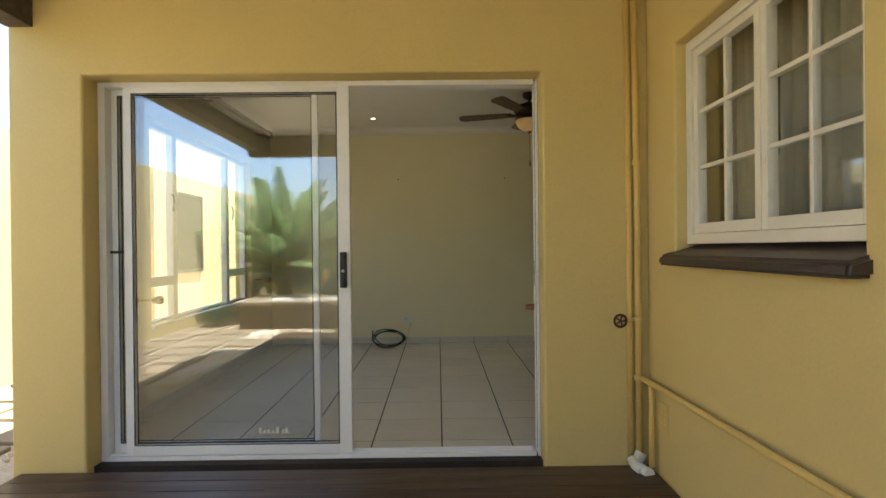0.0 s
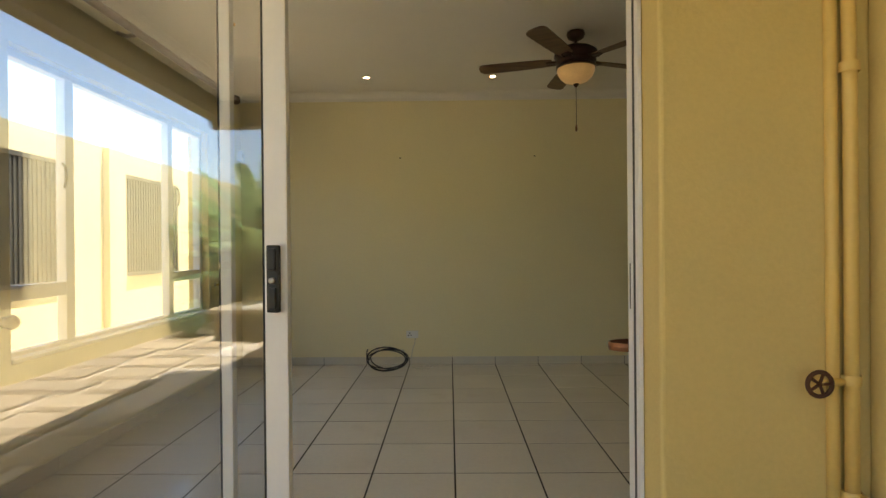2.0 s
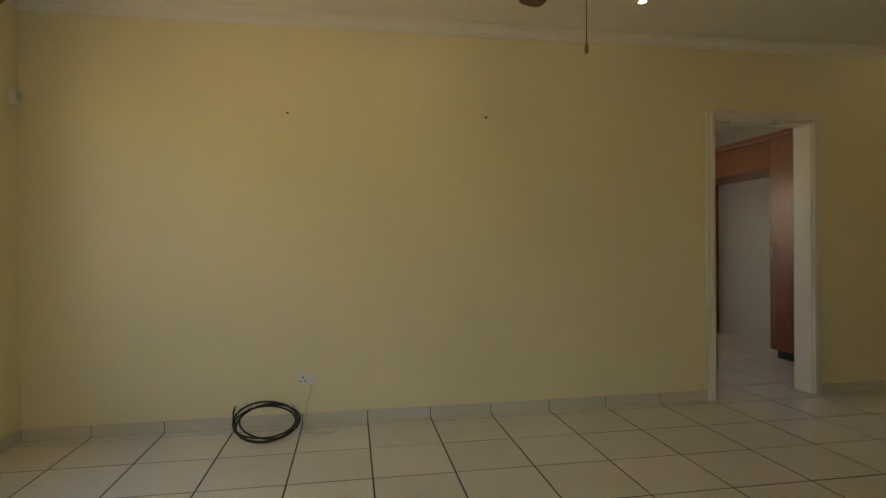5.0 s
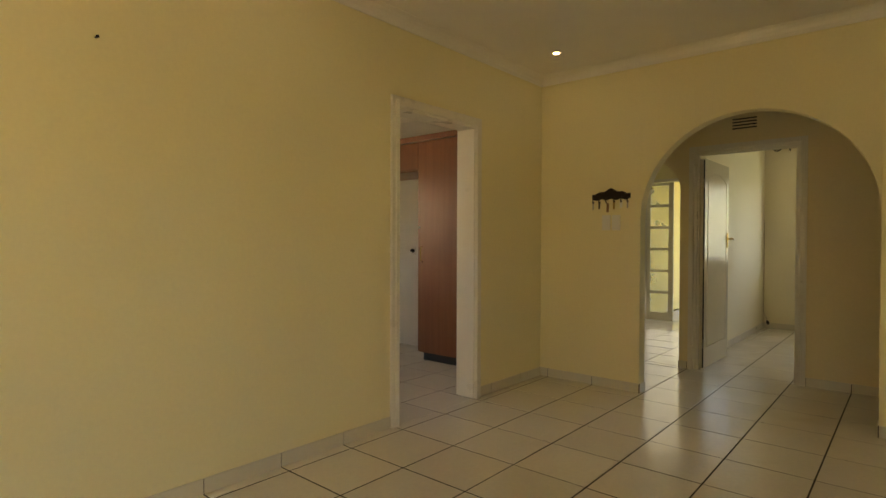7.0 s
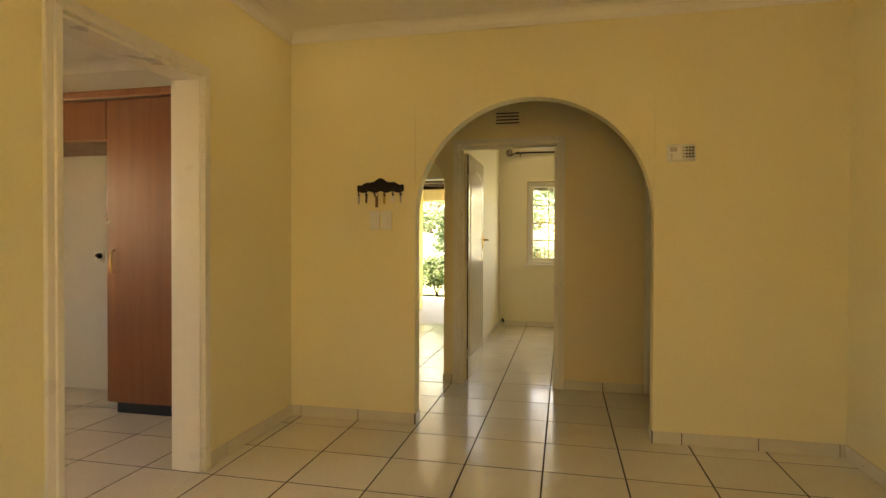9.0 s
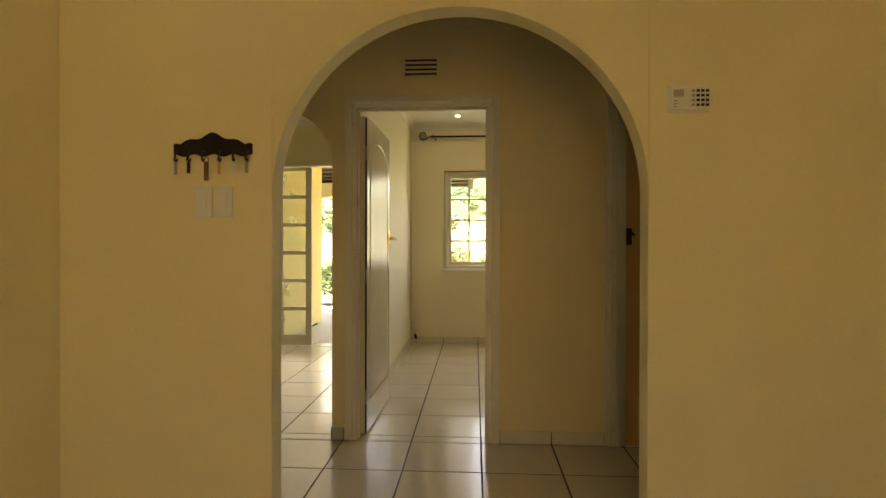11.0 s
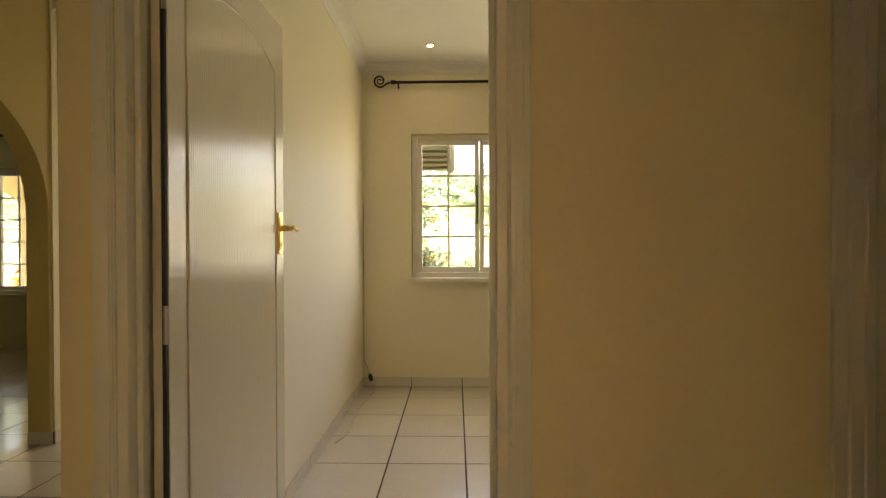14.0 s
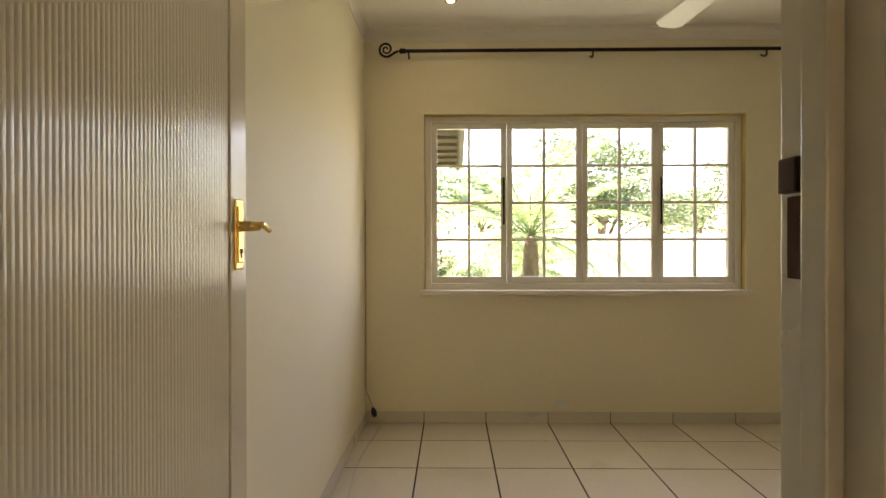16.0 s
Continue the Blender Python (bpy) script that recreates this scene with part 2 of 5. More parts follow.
M_KITCHEN = mat("off_white_kitchen_paint", (0.74, 0.72, 0.67), 0.5, spread=0.03, bump=0.05)
M_NET = mat("grey_net_curtain", (0.40, 0.40, 0.34), 0.9, spread=0.15, bump=0.1)


# ---- builders ----
def box_into(bm, x0, x1, y0, y1, z0, z1, bevel=0.0):
    v = [bm.verts.new(p) for p in ((x0, y0, z0), (x1, y0, z0), (x1, y1, z0), (x0, y1, z0), (x0, y0, z1), (x1, y0, z1), (x1, y1, z1), (x0, y1, z1))]
    f = [bm.faces.new([v[i] for i in q]) for q in ((3, 2, 1, 0), (4, 5, 6, 7), (0, 1, 5, 4), (1, 2, 6, 5), (2, 3, 7, 6), (3, 0, 4, 7))]
    if bevel:
        edges = list({e for g in f for e in g.edges})
        bmesh.ops.bevel(bm, geom=edges, offset=bevel, segments=2, affect="EDGES", profile=0.6)
    return bm


def box(x0, x1, y0, y1, z0, z1, bevel=0.0):
    return box_into(bmesh.new(), x0, x1, y0, y1, z0, z1, bevel)


def turned(profile, n=24, axis="z", at=(0, 0, 0)):
    """A body of revolution from (radius, height) pairs."""
    bm = bmesh.new()
    rings = []
    for r, h in profile:
        if r < 1e-5:
            rings.append([bm.verts.new((0, 0, h))])
        else:
            rings.append([bm.verts.new((r * math.cos(2 * math.pi * i / n), r * math.sin(2 * math.pi * i / n), h)) for i in range(n)])
    for a, b in zip(rings, rings[1:]):
        for i in range(n):
            j = (i + 1) % n
            if len(a) == 1 and len(b) > 1:
                bm.faces.new((a[0], b[i], b[j]))
            elif len(b) == 1 and len(a) > 1:
                bm.faces.new((a[i], a[j], b[0]))
            elif len(a) > 1:
                bm.faces.new((a[i], a[j], b[j], b[i]))
    if axis == "x":
        bm.transform(Matrix.Rotation(radians(90), 4, "Y"))
    elif axis == "y":
        bm.transform(Matrix.Rotation(radians(-90), 4, "X"))
    bm.transform(Matrix.Translation(at))
    for f in bm.faces:
        f.smooth = True
    bmesh.ops.recalc_face_normals(bm, faces=bm.faces)
    return bm


def tube_into(bm, points, r, n=8, r_end=None):
    """A round bar along points."""
    points = [Vector(p) for p in points]
    rings, prev = [], None
    for i, p in enumerate(points):
        d = (points[min(i + 1, len(points) - 1)] - points[max(i - 1, 0)]).normalized()
        side = d.cross(Vector((0, 0, 1))) if prev is None else prev - d * prev.dot(d)
        if side.length < 1e-4:
            side = d.cross(Vector((1, 0, 0)))
        side.normalize()
        prev = side
        up = side.cross(d)
        rad = r if r_end is None else r + (r_end - r) * i / (len(points) - 1)
        rings.append([bm.verts.new(p + rad * (math.cos(2 * math.pi * k / n) * side + math.sin(2 * math.pi * k / n) * up)) for k in range(n)])
    for a, b in zip(rings, rings[1:]):
        for k in range(n):
            bm.faces.new((a[k], a[(k + 1) % n], b[(k + 1) % n], b[k])).smooth = True
    bm.faces.new(rings[0][::-1])
    bm.faces.new(rings[-1])
    return bm


def tube(points, r, n=8, r_end=None):
    return tube_into(bmesh.new(), points, r, n, r_end)


def mesh_of(name, bm, material):
    bmesh.ops.recalc_face_normals(bm, faces=bm.faces)
    me = bpy.data.meshes.new(name)
    bm.to_mesh(me)
    bm.free()
    me.materials.append(material)
    return me


def solid(name, bm, material, label="", category="", group="", kind=""):
    return tagged(new(name, mesh_of(name, bm, material)), label, category, group, kind)


def part(name, bm, material, parent, label=""):
    """bm in the parent's own space."""
    ob = new(name, mesh_of(name, bm, material))
    ob.parent = parent
    return tagged(ob, label)


def thing(name, label, category, m=None, group="", kind=""):
    ob = tagged(new(name), label, category, group, kind)
    ob.empty_display_size = 0.1
    if m is not None:
        ob.matrix_world = m
    return ob


def soften(ob, width=0.008, segments=2):
    b = ob.modifiers.new("soft_edges", "BEVEL")
    b.width, b.segments, b.limit_method, b.angle_limit = width, segments, "ANGLE", radians(40)
    return ob


def wall_mesh(along, a0, a1, d0, d1, z0, z1, holes=(), arches=()):
    """A wall along 'x' or 'y' from a0 to a1, of depth d0..d1; holes: (a0, a1, z0, z1); arches: (a0, a1, spring, apex)."""
    bm = bmesh.new()
    cache = {}

    def vert(a, d, z):
        k = (round(a, 5), round(d, 5), round(z, 5))
        if k not in cache:
            cache[k] = bm.verts.new((a, d, z) if along == "x" else (d, a, z))
        return cache[k]

    def quad(*ks):
        vs = [vert(*k) for k in ks]
        if len(set(vs)) > 2:
            try:
                bm.faces.new(list(dict.fromkeys(vs)))
            except ValueError:
                pass
    gaps = list(holes) + [(a, b, z0, apex) for a, b, s, apex in arches]
    us = sorted({a0, a1, *[g[0] for g in gaps], *[g[1] for g in gaps]})
    zs = sorted({z0, z1, *[g[2] for g in gaps], *[g[3] for g in gaps]})

    def full(i, j):
        if not (0 <= i < len(us) - 1 and 0 <= j < len(zs) - 1):
            return False
        u, z = (us[i] + us[i + 1]) / 2, (zs[j] + zs[j + 1]) / 2
        return not any(g[0] < u < g[1] and g[2] < z < g[3] for g in gaps)
    for i in range(len(us) - 1):
        for j in range(len(zs) - 1):
            if not full(i, j):
                continue
            u, v, p, q = us[i], us[i + 1], zs[j], zs[j + 1]
            for d in (d0, d1):
                quad((u, d, p), (v, d, p), (v, d, q), (u, d, q))
            if not full(i - 1, j):
                quad((u, d0, p), (u, d1, p), (u, d1, q), (u, d0, q))
            if not full(i + 1, j):
                quad((v, d0, p), (v, d1, p), (v, d1, q), (v, d0, q))
            if not full(i, j - 1) and not any(abs(p - g[3]) < 1e-5 and g in [(a, b, z0, x) for a, b, s, x in arches] and g[0] <= u < g[1] for g in gaps):
                quad((u, d0, p), (v, d0, p), (v, d1, p), (u, d1, p))
            if not full(i, j + 1):
                quad((u, d0, q), (v, d0, q), (v, d1, q), (u, d1, q))
    for a, b, spring, apex in arches:
        n = 32
        c, h = (a + b) / 2, (b - a) / 2
        pts = [(c - h * math.cos(math.pi * k / n), spring + (apex - spring) * math.sin(math.pi * k / n)) for k in range(n + 1)]
        for (u, p), (v, q) in zip(pts, pts[1:]):
            for d in (d0, d1):
                quad((u, d, p), (v, d, q), (v, d, apex), (u, d, apex))
            quad((u, d0, p), (v, d0, q), (v, d1, q), (u, d1, p))
    if arches and not holes:
        bmesh.ops.dissolve_limit(bm, angle_limit=0.01, verts=bm.verts[:], edges=bm.edges[:])
    return bm


def wall(name, along, a0, a1, d0, d1, z0, z1, material, holes=(), arches=(), inner=None, inner_side=1, bevel=0.0):
    """inner: another paint for the face at d1 (inner_side 1) or d0 (-1)."""
    ob = solid(name, wall_mesh(along, a0, a1, d0, d1, z0, z1, holes, arches), material, kind="structure")
    if inner:
        ob.data.materials.append(inner)
        k, at = (1 if along == "x" else 0), (d1 if inner_side == 1 else d0)
        for f in ob.data.polygons:
            if abs(f.center[k] - at) < 1e-4:
                f.material_index = 1
    if bevel:
        soften(ob, bevel, 3)
    return ob


def strip(points, profile):
    """A moulding with a (out, up) profile along a level closed or open polyline that keeps the room on its left."""
    bm = bmesh.new()
    rings = []
    for i, p in enumerate(points):
        p = Vector(p)
        a = (p - Vector(points[i - 1])).normalized() if i else None
        b = (Vector(points[i + 1]) - p).normalized() if i + 1 < len(points) else None
        na = Vector((-a.y, a.x, 0)) if a else None
        nb = Vector((-b.y, b.x, 0)) if b else None
        n = (na + nb) / (1 + na.dot(nb)) if a and b else (na or nb)
        rings.append([bm.verts.new(p + n * o + Vector((0, 0, u))) for o, u in profile])
    for r, s in zip(rings, rings[1:]):
        for k in range(len(profile) - 1):
            bm.faces.new((r[k], s[k], s[k + 1], r[k + 1]))
    for r in (rings[0], rings[-1]):
        if len(r) > 2:
            bm.faces.new(r)
    return bm


# ---- structure ----
CEIL = 2.72
WX0, WX1 = -2.295, -2.115          # garden-side wall of the living room
SY0, SY1 = 3.405, 3.66            # wall with the sliding door
NY0, NY1 = 7.415, 7.565          # wall with the kitchen door
EX0, EX1 = 4.455, 4.565            # wall with the large arch
HX0, HX1 = 5.61, 5.714           # wall with the bedroom door
BX0, BX1 = 9.065, 9.295            # bedroom window wall
BY = 6.455                        # bedroom side wall
FX0, FX1 = 8.70, 8.93            # front door wall
LY0, LY1 = 8.122, 8.262            # wall between entrance and lounge
OX0, OX1 = 10.74, 10.97          # lounge window wall

wall("wall_south", "x", WX0, 2.70, SY0, SY1, -0.15, CEIL, M_OUT, [(-1.902, 0.556, -0.15, 2.146)], inner=M_IN, bevel=0.012)
wall("wall_south_return", "y", SY1, 3.90, 2.70, 2.85, -0.15, CEIL, M_IN)
wall("wall_south_east", "x", 2.85, EX0, 3.75, 3.90, -0.15, CEIL, M_IN)
wall("wall_west", "y", SY1, NY1, WX0, WX1, -0.15, CEIL, M_OUT, [(4.50, 6.66, 0.63, 2.18)], inner=M_IN, bevel=0.006)
wall("wall_north", "x", WX1, HX0, NY0, NY1, -0.15, CEIL, M_IN, [(2.585, 3.475, -0.15, 2.145)], inner=M_HALL)
wall("wall_arch", "y", 3.75, NY0, EX0, EX1, -0.15, CEIL, M_IN, arches=[(4.966, 6.494, 1.42, 2.185)], bevel=0.012)
wall("wall_hall_east", "y", 3.45, LY0, HX0, HX1, -0.15, CEIL, M_HALL, [(5.54, 6.425, -0.15, 2.105), (3.825, 4.775, -0.15, 2.115)], [(6.545, 7.30, 1.74, 2.065)])
wall("wall_hall_south", "x", EX1, HX0, 3.45, 3.60, -0.15, CEIL, M_HALL)
wall("wall_bedroom_north", "x", HX1, BX0, BY, BY + 0.05, -0.15, CEIL, M_BED)
wall("wall_bedroom_east", "y", 2.85, 6.56, BX0, BX1, -0.15, CEIL, M_OUT, [(3.82, 6.04, 0.915, 2.143)], inner=M_BED, inner_side=-1)
wall("wall_bedroom_south", "x", HX1, BX0, 2.85, 3.0, -0.15, CEIL, M_BED)
wall("wall_bedroom_west", "y", 2.85, 3.45, 5.684, HX1, -0.15, CEIL, M_BED)
wall("wall_front", "y", BY + 0.05, LY0, FX0, FX1, -0.15, CEIL, M_OUT, [(7.17, 8.065, -0.15, 2.20)], inner=M_IN, inner_side=-1)
wall("wall_entrance_north", "x", HX1, OX1, LY0, LY1, -0.15, CEIL, M_OUT, arches=[(6.03, 7.67, 1.40, 2.13)], bevel=0.01)
wall("wall_entrance_inner_skin", "x", 7.69, FX0 - 0.002, LY0 - 0.012, LY0 - 0.002, 0.0, CEIL, M_IN)
wall("wall_lounge_east", "y", LY1, 14.0, OX0, OX1, -0.15, CEIL, M_OUT, [(10.05, 12.16, 0.63, 2.12)], inner=M_IN, inner_side=-1)
wall("wall_lounge_north", "x", 5.40, OX1, 14.0, 14.2, -0.15, CEIL, M_IN)
wall("wall_lounge_west", "y", NY1, 14.0, 5.40, 5.58, -0.15, CEIL, M_IN)
wall("wall_kitchen_east", "y", NY1, 10.8, 4.72, 4.84, -0.15, CEIL, M_KITCHEN)
# The opening here is unseen, added only to let daylight into the kitchen.
wall("wall_kitchen_north", "x", 0.6, 4.72, 10.8, 11.0, -0.15, CEIL, M_KITCHEN, [(1.4, 2.6, 1.05, 2.1)])
wall("wall_kitchen_west", "y", NY1, 10.8, 0.45, 0.6, -0.15, CEIL, M_KITCHEN)
wall("wall_wing_west", "y", -4.2, SY0, 1.115, 1.335, -0.15, 2.75, M_OUT, [(1.90, 3.055, 1.17, 2.16)], bevel=0.012)
wall("wall_wing_south", "x", 1.335, 4.42, -4.2, -4.0, -0.15, 2.75, M_OUT)
wall("wall_wing_east", "y", -4.0, 3.75, 4.42, 4.62, -0.15, 2.75, M_HALL)

solid("ceiling", box_into(box(WX0, EX1, SY0, 11.0, CEIL, CEIL + 0.1), EX1, 5.58, 3.45, 11.0, CEIL, CEIL + 0.1), M_CEIL, kind="structure")
solid("ceiling_bedroom", box(5.58, BX1, 2.85, 6.56, CEIL, CEIL + 0.1), M_CEIL, kind="structure")
solid("ceiling_entrance", box(5.58, FX1, 6.56, LY0, CEIL, CEIL + 0.1), M_CEIL, kind="structure")
solid("ceiling_lounge", box(5.40, OX1, LY0, 14.2, CEIL, CEIL + 0.1), M_CEIL, kind="structure")
solid("ceiling_wing", box(1.115, 4.62, -4.2, SY0, 2.75, 2.85), M_CEIL, kind="structure")

# coved cornices
COVE = [(0, -0.075)] + [(0.075 - 0.07 * math.cos(radians(a)), -0.07 + 0.07 * math.sin(radians(a)) - 0.003) for a in (0, 22, 45, 68, 90)] + [(0.085, -0.003), (0.085, 0.0)]


def cornice(pts):
    solid("cornice", strip([(x, y, CEIL) for x, y in pts], COVE), M_CEIL, kind="structure")


cornice([(WX1, NY0), (WX1, SY1), (2.70, SY1), (2.70, 3.90), (EX0, 3.90), (EX0, NY0), (WX1, NY0)])
cornice([(HX1, BY), (HX1, 3.0), (BX0, 3.0), (BX0, BY), (HX1, BY)])
cornice([(HX1, BY + 0.05), (FX0, BY + 0.05), (FX0, LY0 - 0.012), (7.71, LY0 - 0.012)])
cornice([(0.6, NY1), (4.72, NY1), (4.72, 10.8), (0.6, 10.8), (0.6, NY1)])
cornice([(OX0, LY1), (OX0, 14.0), (5.58, 14.0)])

# floors: grout bed below, glazed tiles on top
PITCH, JOINT = 0.43, 0.0085
TILE_MESH = {}


def tile_mesh(w, d):
    k = (round(w, 3), round(d, 3))
    if k not in TILE_MESH:
        bm = bmesh.new()
        e, h = 0.0014, 0.005
        lo = [bm.verts.new((x, y, -h)) for x, y in ((-w / 2, -d / 2), (w / 2, -d / 2), (w / 2, d / 2), (-w / 2, d / 2))]
        md = [bm.verts.new((v.co.x, v.co.y, -e * 0.7)) for v in lo]
        hi = [bm.verts.new((v.co.x - math.copysign(e, v.co.x), v.co.y - math.copysign(e, v.co.y), 0)) for v in lo]
        bm.faces.new(hi)
        for a, b in ((lo, md), (md, hi)):
            for i in range(4):
                bm.faces.new((a[i], a[(i + 1) % 4], b[(i + 1) % 4], b[i]))
        TILE_MESH[k] = mesh_of("tile", bm, M_TILE)
    return TILE_MESH[k]


FLOORS = []


def floor(name, x0, x1, y0, y1, ox, oy, label=""):
    base = solid(name, box(x0, x1, y0, y1, -0.12, -0.0014), M_GROUT, label, kind="structure")
    FLOORS.append((base, x0, x1, y0, y1, ox, oy))
    return base


floor("floor_living", WX1, HX0, SY1 - 0.06, NY0, 0.0, 5.614)
floor("floor_bedroom", HX0, BX0, 3.0, BY, 8.28, 5.614)
floor("floor_entrance", HX0, FX1, BY + 0.002, LY0, 8.28, 5.614)
floor("floor_lounge", 5.58, OX0, LY0, 14.0, 8.28, 5.614)
floor("floor_kitchen", 0.6, 4.72, NY0, 10.8, 0.0, 5.614)
solid("floor_wing", box(1.335, 4.42, -4.0, SY0, -0.12, 0), M_TILE, kind="structure")
solid("foundation", box(WX0 + 0.02, 5.6, SY0 + 0.02, 11.0, -0.3, -0.121), M_GROUT, kind="structure")

# skirting tiles
SKIRTS = []


def skirting(points, offset):
    base = solid("baseboard", strip([(x, y, 0) for x, y in points], [(0, 0), (0.003, 0), (0.003, 0.074), (0, 0.074)]), M_GROUT, kind="structure")
    SKIRTS.append((base, points, offset))


skirting([(2.545, NY0), (WX1, NY0), (WX1, SY1), (-1.91, SY1)], 0.395)
skirting([(EX0, 6.494), (EX0, NY0), (3.50, NY0)], 0.41)
skirting([(EX1, 6.494), (EX0, 6.494)], 0.0)
skirting([(0.565, SY1), (2.70, SY1), (2.70, 3.90), (EX0, 3.90), (EX0, 4.966), (EX1, 4.966)], 0.295)
skirting([(HX0, 4.865), (HX0, 5.50)], 0.319)
skirting([(BX0, 3.0), (BX0, BY), (HX1 + 0.1, BY)], 0.034)
skirting([(FX0, 8.07), (FX0, LY0 - 0.012), (7.68, LY0 - 0.012), (7.67, LY1)], 0.1)
skirting([(HX0, 6.47), (HX0, 6.545), (HX1, 6.545)], 0.1)


# ---- doors ----
def door_frame(parent, a0, a1, top, d0, d1, arch_w=0.055, lap=0.012, rebate=None):
    """Jambs, head and architraves of a doorway in a wall along y (d is x); a0..a1 the raw opening."""
    t = 0.035
    bm = bmesh.new()
    box_into(bm, d0 - 0.004, d1 + 0.004, a0, a0 + t, 0, top - t, 0.003)
    box_into(bm, d0 - 0.004, d1 + 0.004, a1 - t, a1, 0, top - t, 0.003)
    box_into(bm, d0 - 0.004, d1 + 0.004, a0, a1, top - t, top, 0.003)
    if rebate:
        r0, r1 = rebate
        box_into(bm, r0, r1, a0 + t, a0 + t + 0.014, 0, top - t - 0.014, 0.002)
        box_into(bm, r0, r1, a1 - t - 0.014, a1 - t, 0, top - t - 0.014, 0.002)
        box_into(bm, r0, r1, a0 + t, a1 - t, top - t - 0.014, top - t, 0.002)
    part("jamb", bm, M_WHITE, parent)
    for s, d in ((-1, d0), (1, d1)):
        bm = bmesh.new()
        for w, th in ((arch_w, 0.012), (arch_w * 0.62, 0.020), (arch_w * 0.25, 0.026)):
            e0, e1 = sorted((d + s * 0.0005, d + s * th))
            i = lap - (th - 0.012) * 0.35
            box_into(bm, e0, e1, a0 + i - w, a0 + i, 0, top - i + w, 0.003)
            box_into(bm, e0, e1, a1 - i, a1 - i + w, 0, top - i + w, 0.003)
            box_into(bm, e0, e1, a0 + i, a1 - i, top - i, top - i + w, 0.003)
        part("architrave", bm, M_WHITE, parent)


def lever_handle(parent, at, out, along_, material, plate_h=0.17, reach=1.0):
    """Lever on a long plate with a keyhole. out: unit normal; along_: the way the lever points."""
    o, a = Vector(out), Vector(along_)
    rot = Matrix((a, o, Vector((0, 0, 1)))).transposed().to_4x4()
    place = Matrix.Translation(at) @ rot
    bm = box(-0.021, 0.021, 0, 0.006, -plate_h * 0.62, plate_h * 0.38, 0.004)
    box_into(bm, -0.015, 0.015, 0.005, 0.009, -plate_h * 0.52, plate_h * 0.28, 0.003)
    bm.transform(place)
    plate = part("handle_plate", bm, material, parent)
    bm = turned([(0.012, 0.0), (0.012, 0.03), (0.009, 0.05), (0.0, 0.05)], 14, "y")
    tube_into(bm, [(0, 0.044, 0), (0.03 * reach, 0.048, 0.004), (0.06 * reach, 0.046, 0.006), (0.09 * reach, 0.046, -0.002), (0.112 * reach, 0.050, -0.008)], 0.0085, 10, 0.006)
    bm.transform(place)
    part("lever", bm, material, plate)
    bm = turned([(0.006, 0.0095), (0.006, 0.0105), (0, 0.0105)], 10, "y")
    box_into(bm, -0.0025, 0.0025, 0.0095, 0.0105, -0.016, -0.003)
    bm.transform(place @ Matrix.Translation((0, 0, -0.055)))
    part("keyhole", bm, M_BLACK, plate)


door_1 = thing("door_1", "open cream-painted bedroom door in a white moulded frame", "door", kind="structure")
door_frame(door_1, 5.54, 6.425, 2.105, HX0, HX1, 0.05, 0.012, (HX0 + 0.03, HX1 - 0.045))
# reeded panel leaf, standing open at a right angle, 0.8 wide; local x along the leaf, -y faces the room
lw, lh, lt = 0.825, 2.035, 0.04
bm = box(0.004, lw, -lt, 0, 0.012, lh, 0.002)
leaf = part("leaf", bm, M_DOOR, door_1, "cream gloss-painted flush leaf with a reeded centre panel")
leaf.matrix_world = pose(HX1 - 0.032, 6.378, 0, 0, 0, -0.9)
bm = bmesh.new()
n_reeds = 56
px0, px1 = 0.10, 0.725
w = (px1 - px0) / n_reeds


def panel_top(x):
    """The panel's arched upper edge."""
    u = (x - px0) / (px1 - px0) * 2 - 1
    return 1.83 + 0.08 * (1 - u * u)


for i in range(n_reeds):
    x = px0 + i * w
    cols = []
    for f, o in ((0.0, -lt - 0.0004), (0.3, -lt - 0.0009), (0.5, -lt - 0.0011), (0.7, -lt - 0.0009), (1.0, -lt - 0.0004)):
        xx = x + f * w
        cols.append((bm.verts.new((xx, o, 0.22)), bm.verts.new((xx, o, panel_top(xx)))))
    for a, b in zip(cols, cols[1:]):
        bm.faces.new((a[0], b[0], b[1], a[1])).smooth = True
part("reeded_panel", bm, M_DOOR, leaf)
bm = bmesh.new()
edge = [(px0 - 0.008, -lt, 0.212)] + [(px0 - 0.008 + (px1 - px0 + 0.016) * k / 16, -lt, panel_top(px0 + (px1 - px0) * k / 16) + 0.008) for k in range(17)] + [(px1 + 0.008, -lt, 0.212), (px0 - 0.008, -lt, 0.212)]
tube_into(bm, edge, 0.005, 6)
part("panel_bead", bm, M_DOOR, leaf)
lever_handle(leaf, (lw - 0.05, -lt, 1.268), (0, -1, 0), (1, 0, 0), M_BRASS, 0.155, 0.55)
for z in (0.25, 1.02, 1.80):
    part("hinge", turned([(0.007, z - 0.045), (0.007, z + 0.045)], 10, at=(-0.002, -lt + 0.004, 0)), M_STEEL, leaf)
# Near-black strip standing in for the shade in the hinge gap.
part("hinge_gap_shade", box(-0.006, 0.0035, -lt + 0.002, -lt + 0.012, 0.02, 2.02), M_SEAL_SHADE, leaf, "dark strip for the shaded gap at the hinge edge")
# strike plate and loose latch on the other jamb
bm = box(HX1 - 0.040, HX1 - 0.014, 5.575, 5.580, 1.196, 1.262, 0.001)
part("strike_plate", bm, M_RUST, door_1, "worn dark steel strike plate")
part("latch_keep", box(HX1 - 0.038, HX1 - 0.014, 5.5785, 5.588, 1.264, 1.292, 0.002), M_BRONZE, door_1)

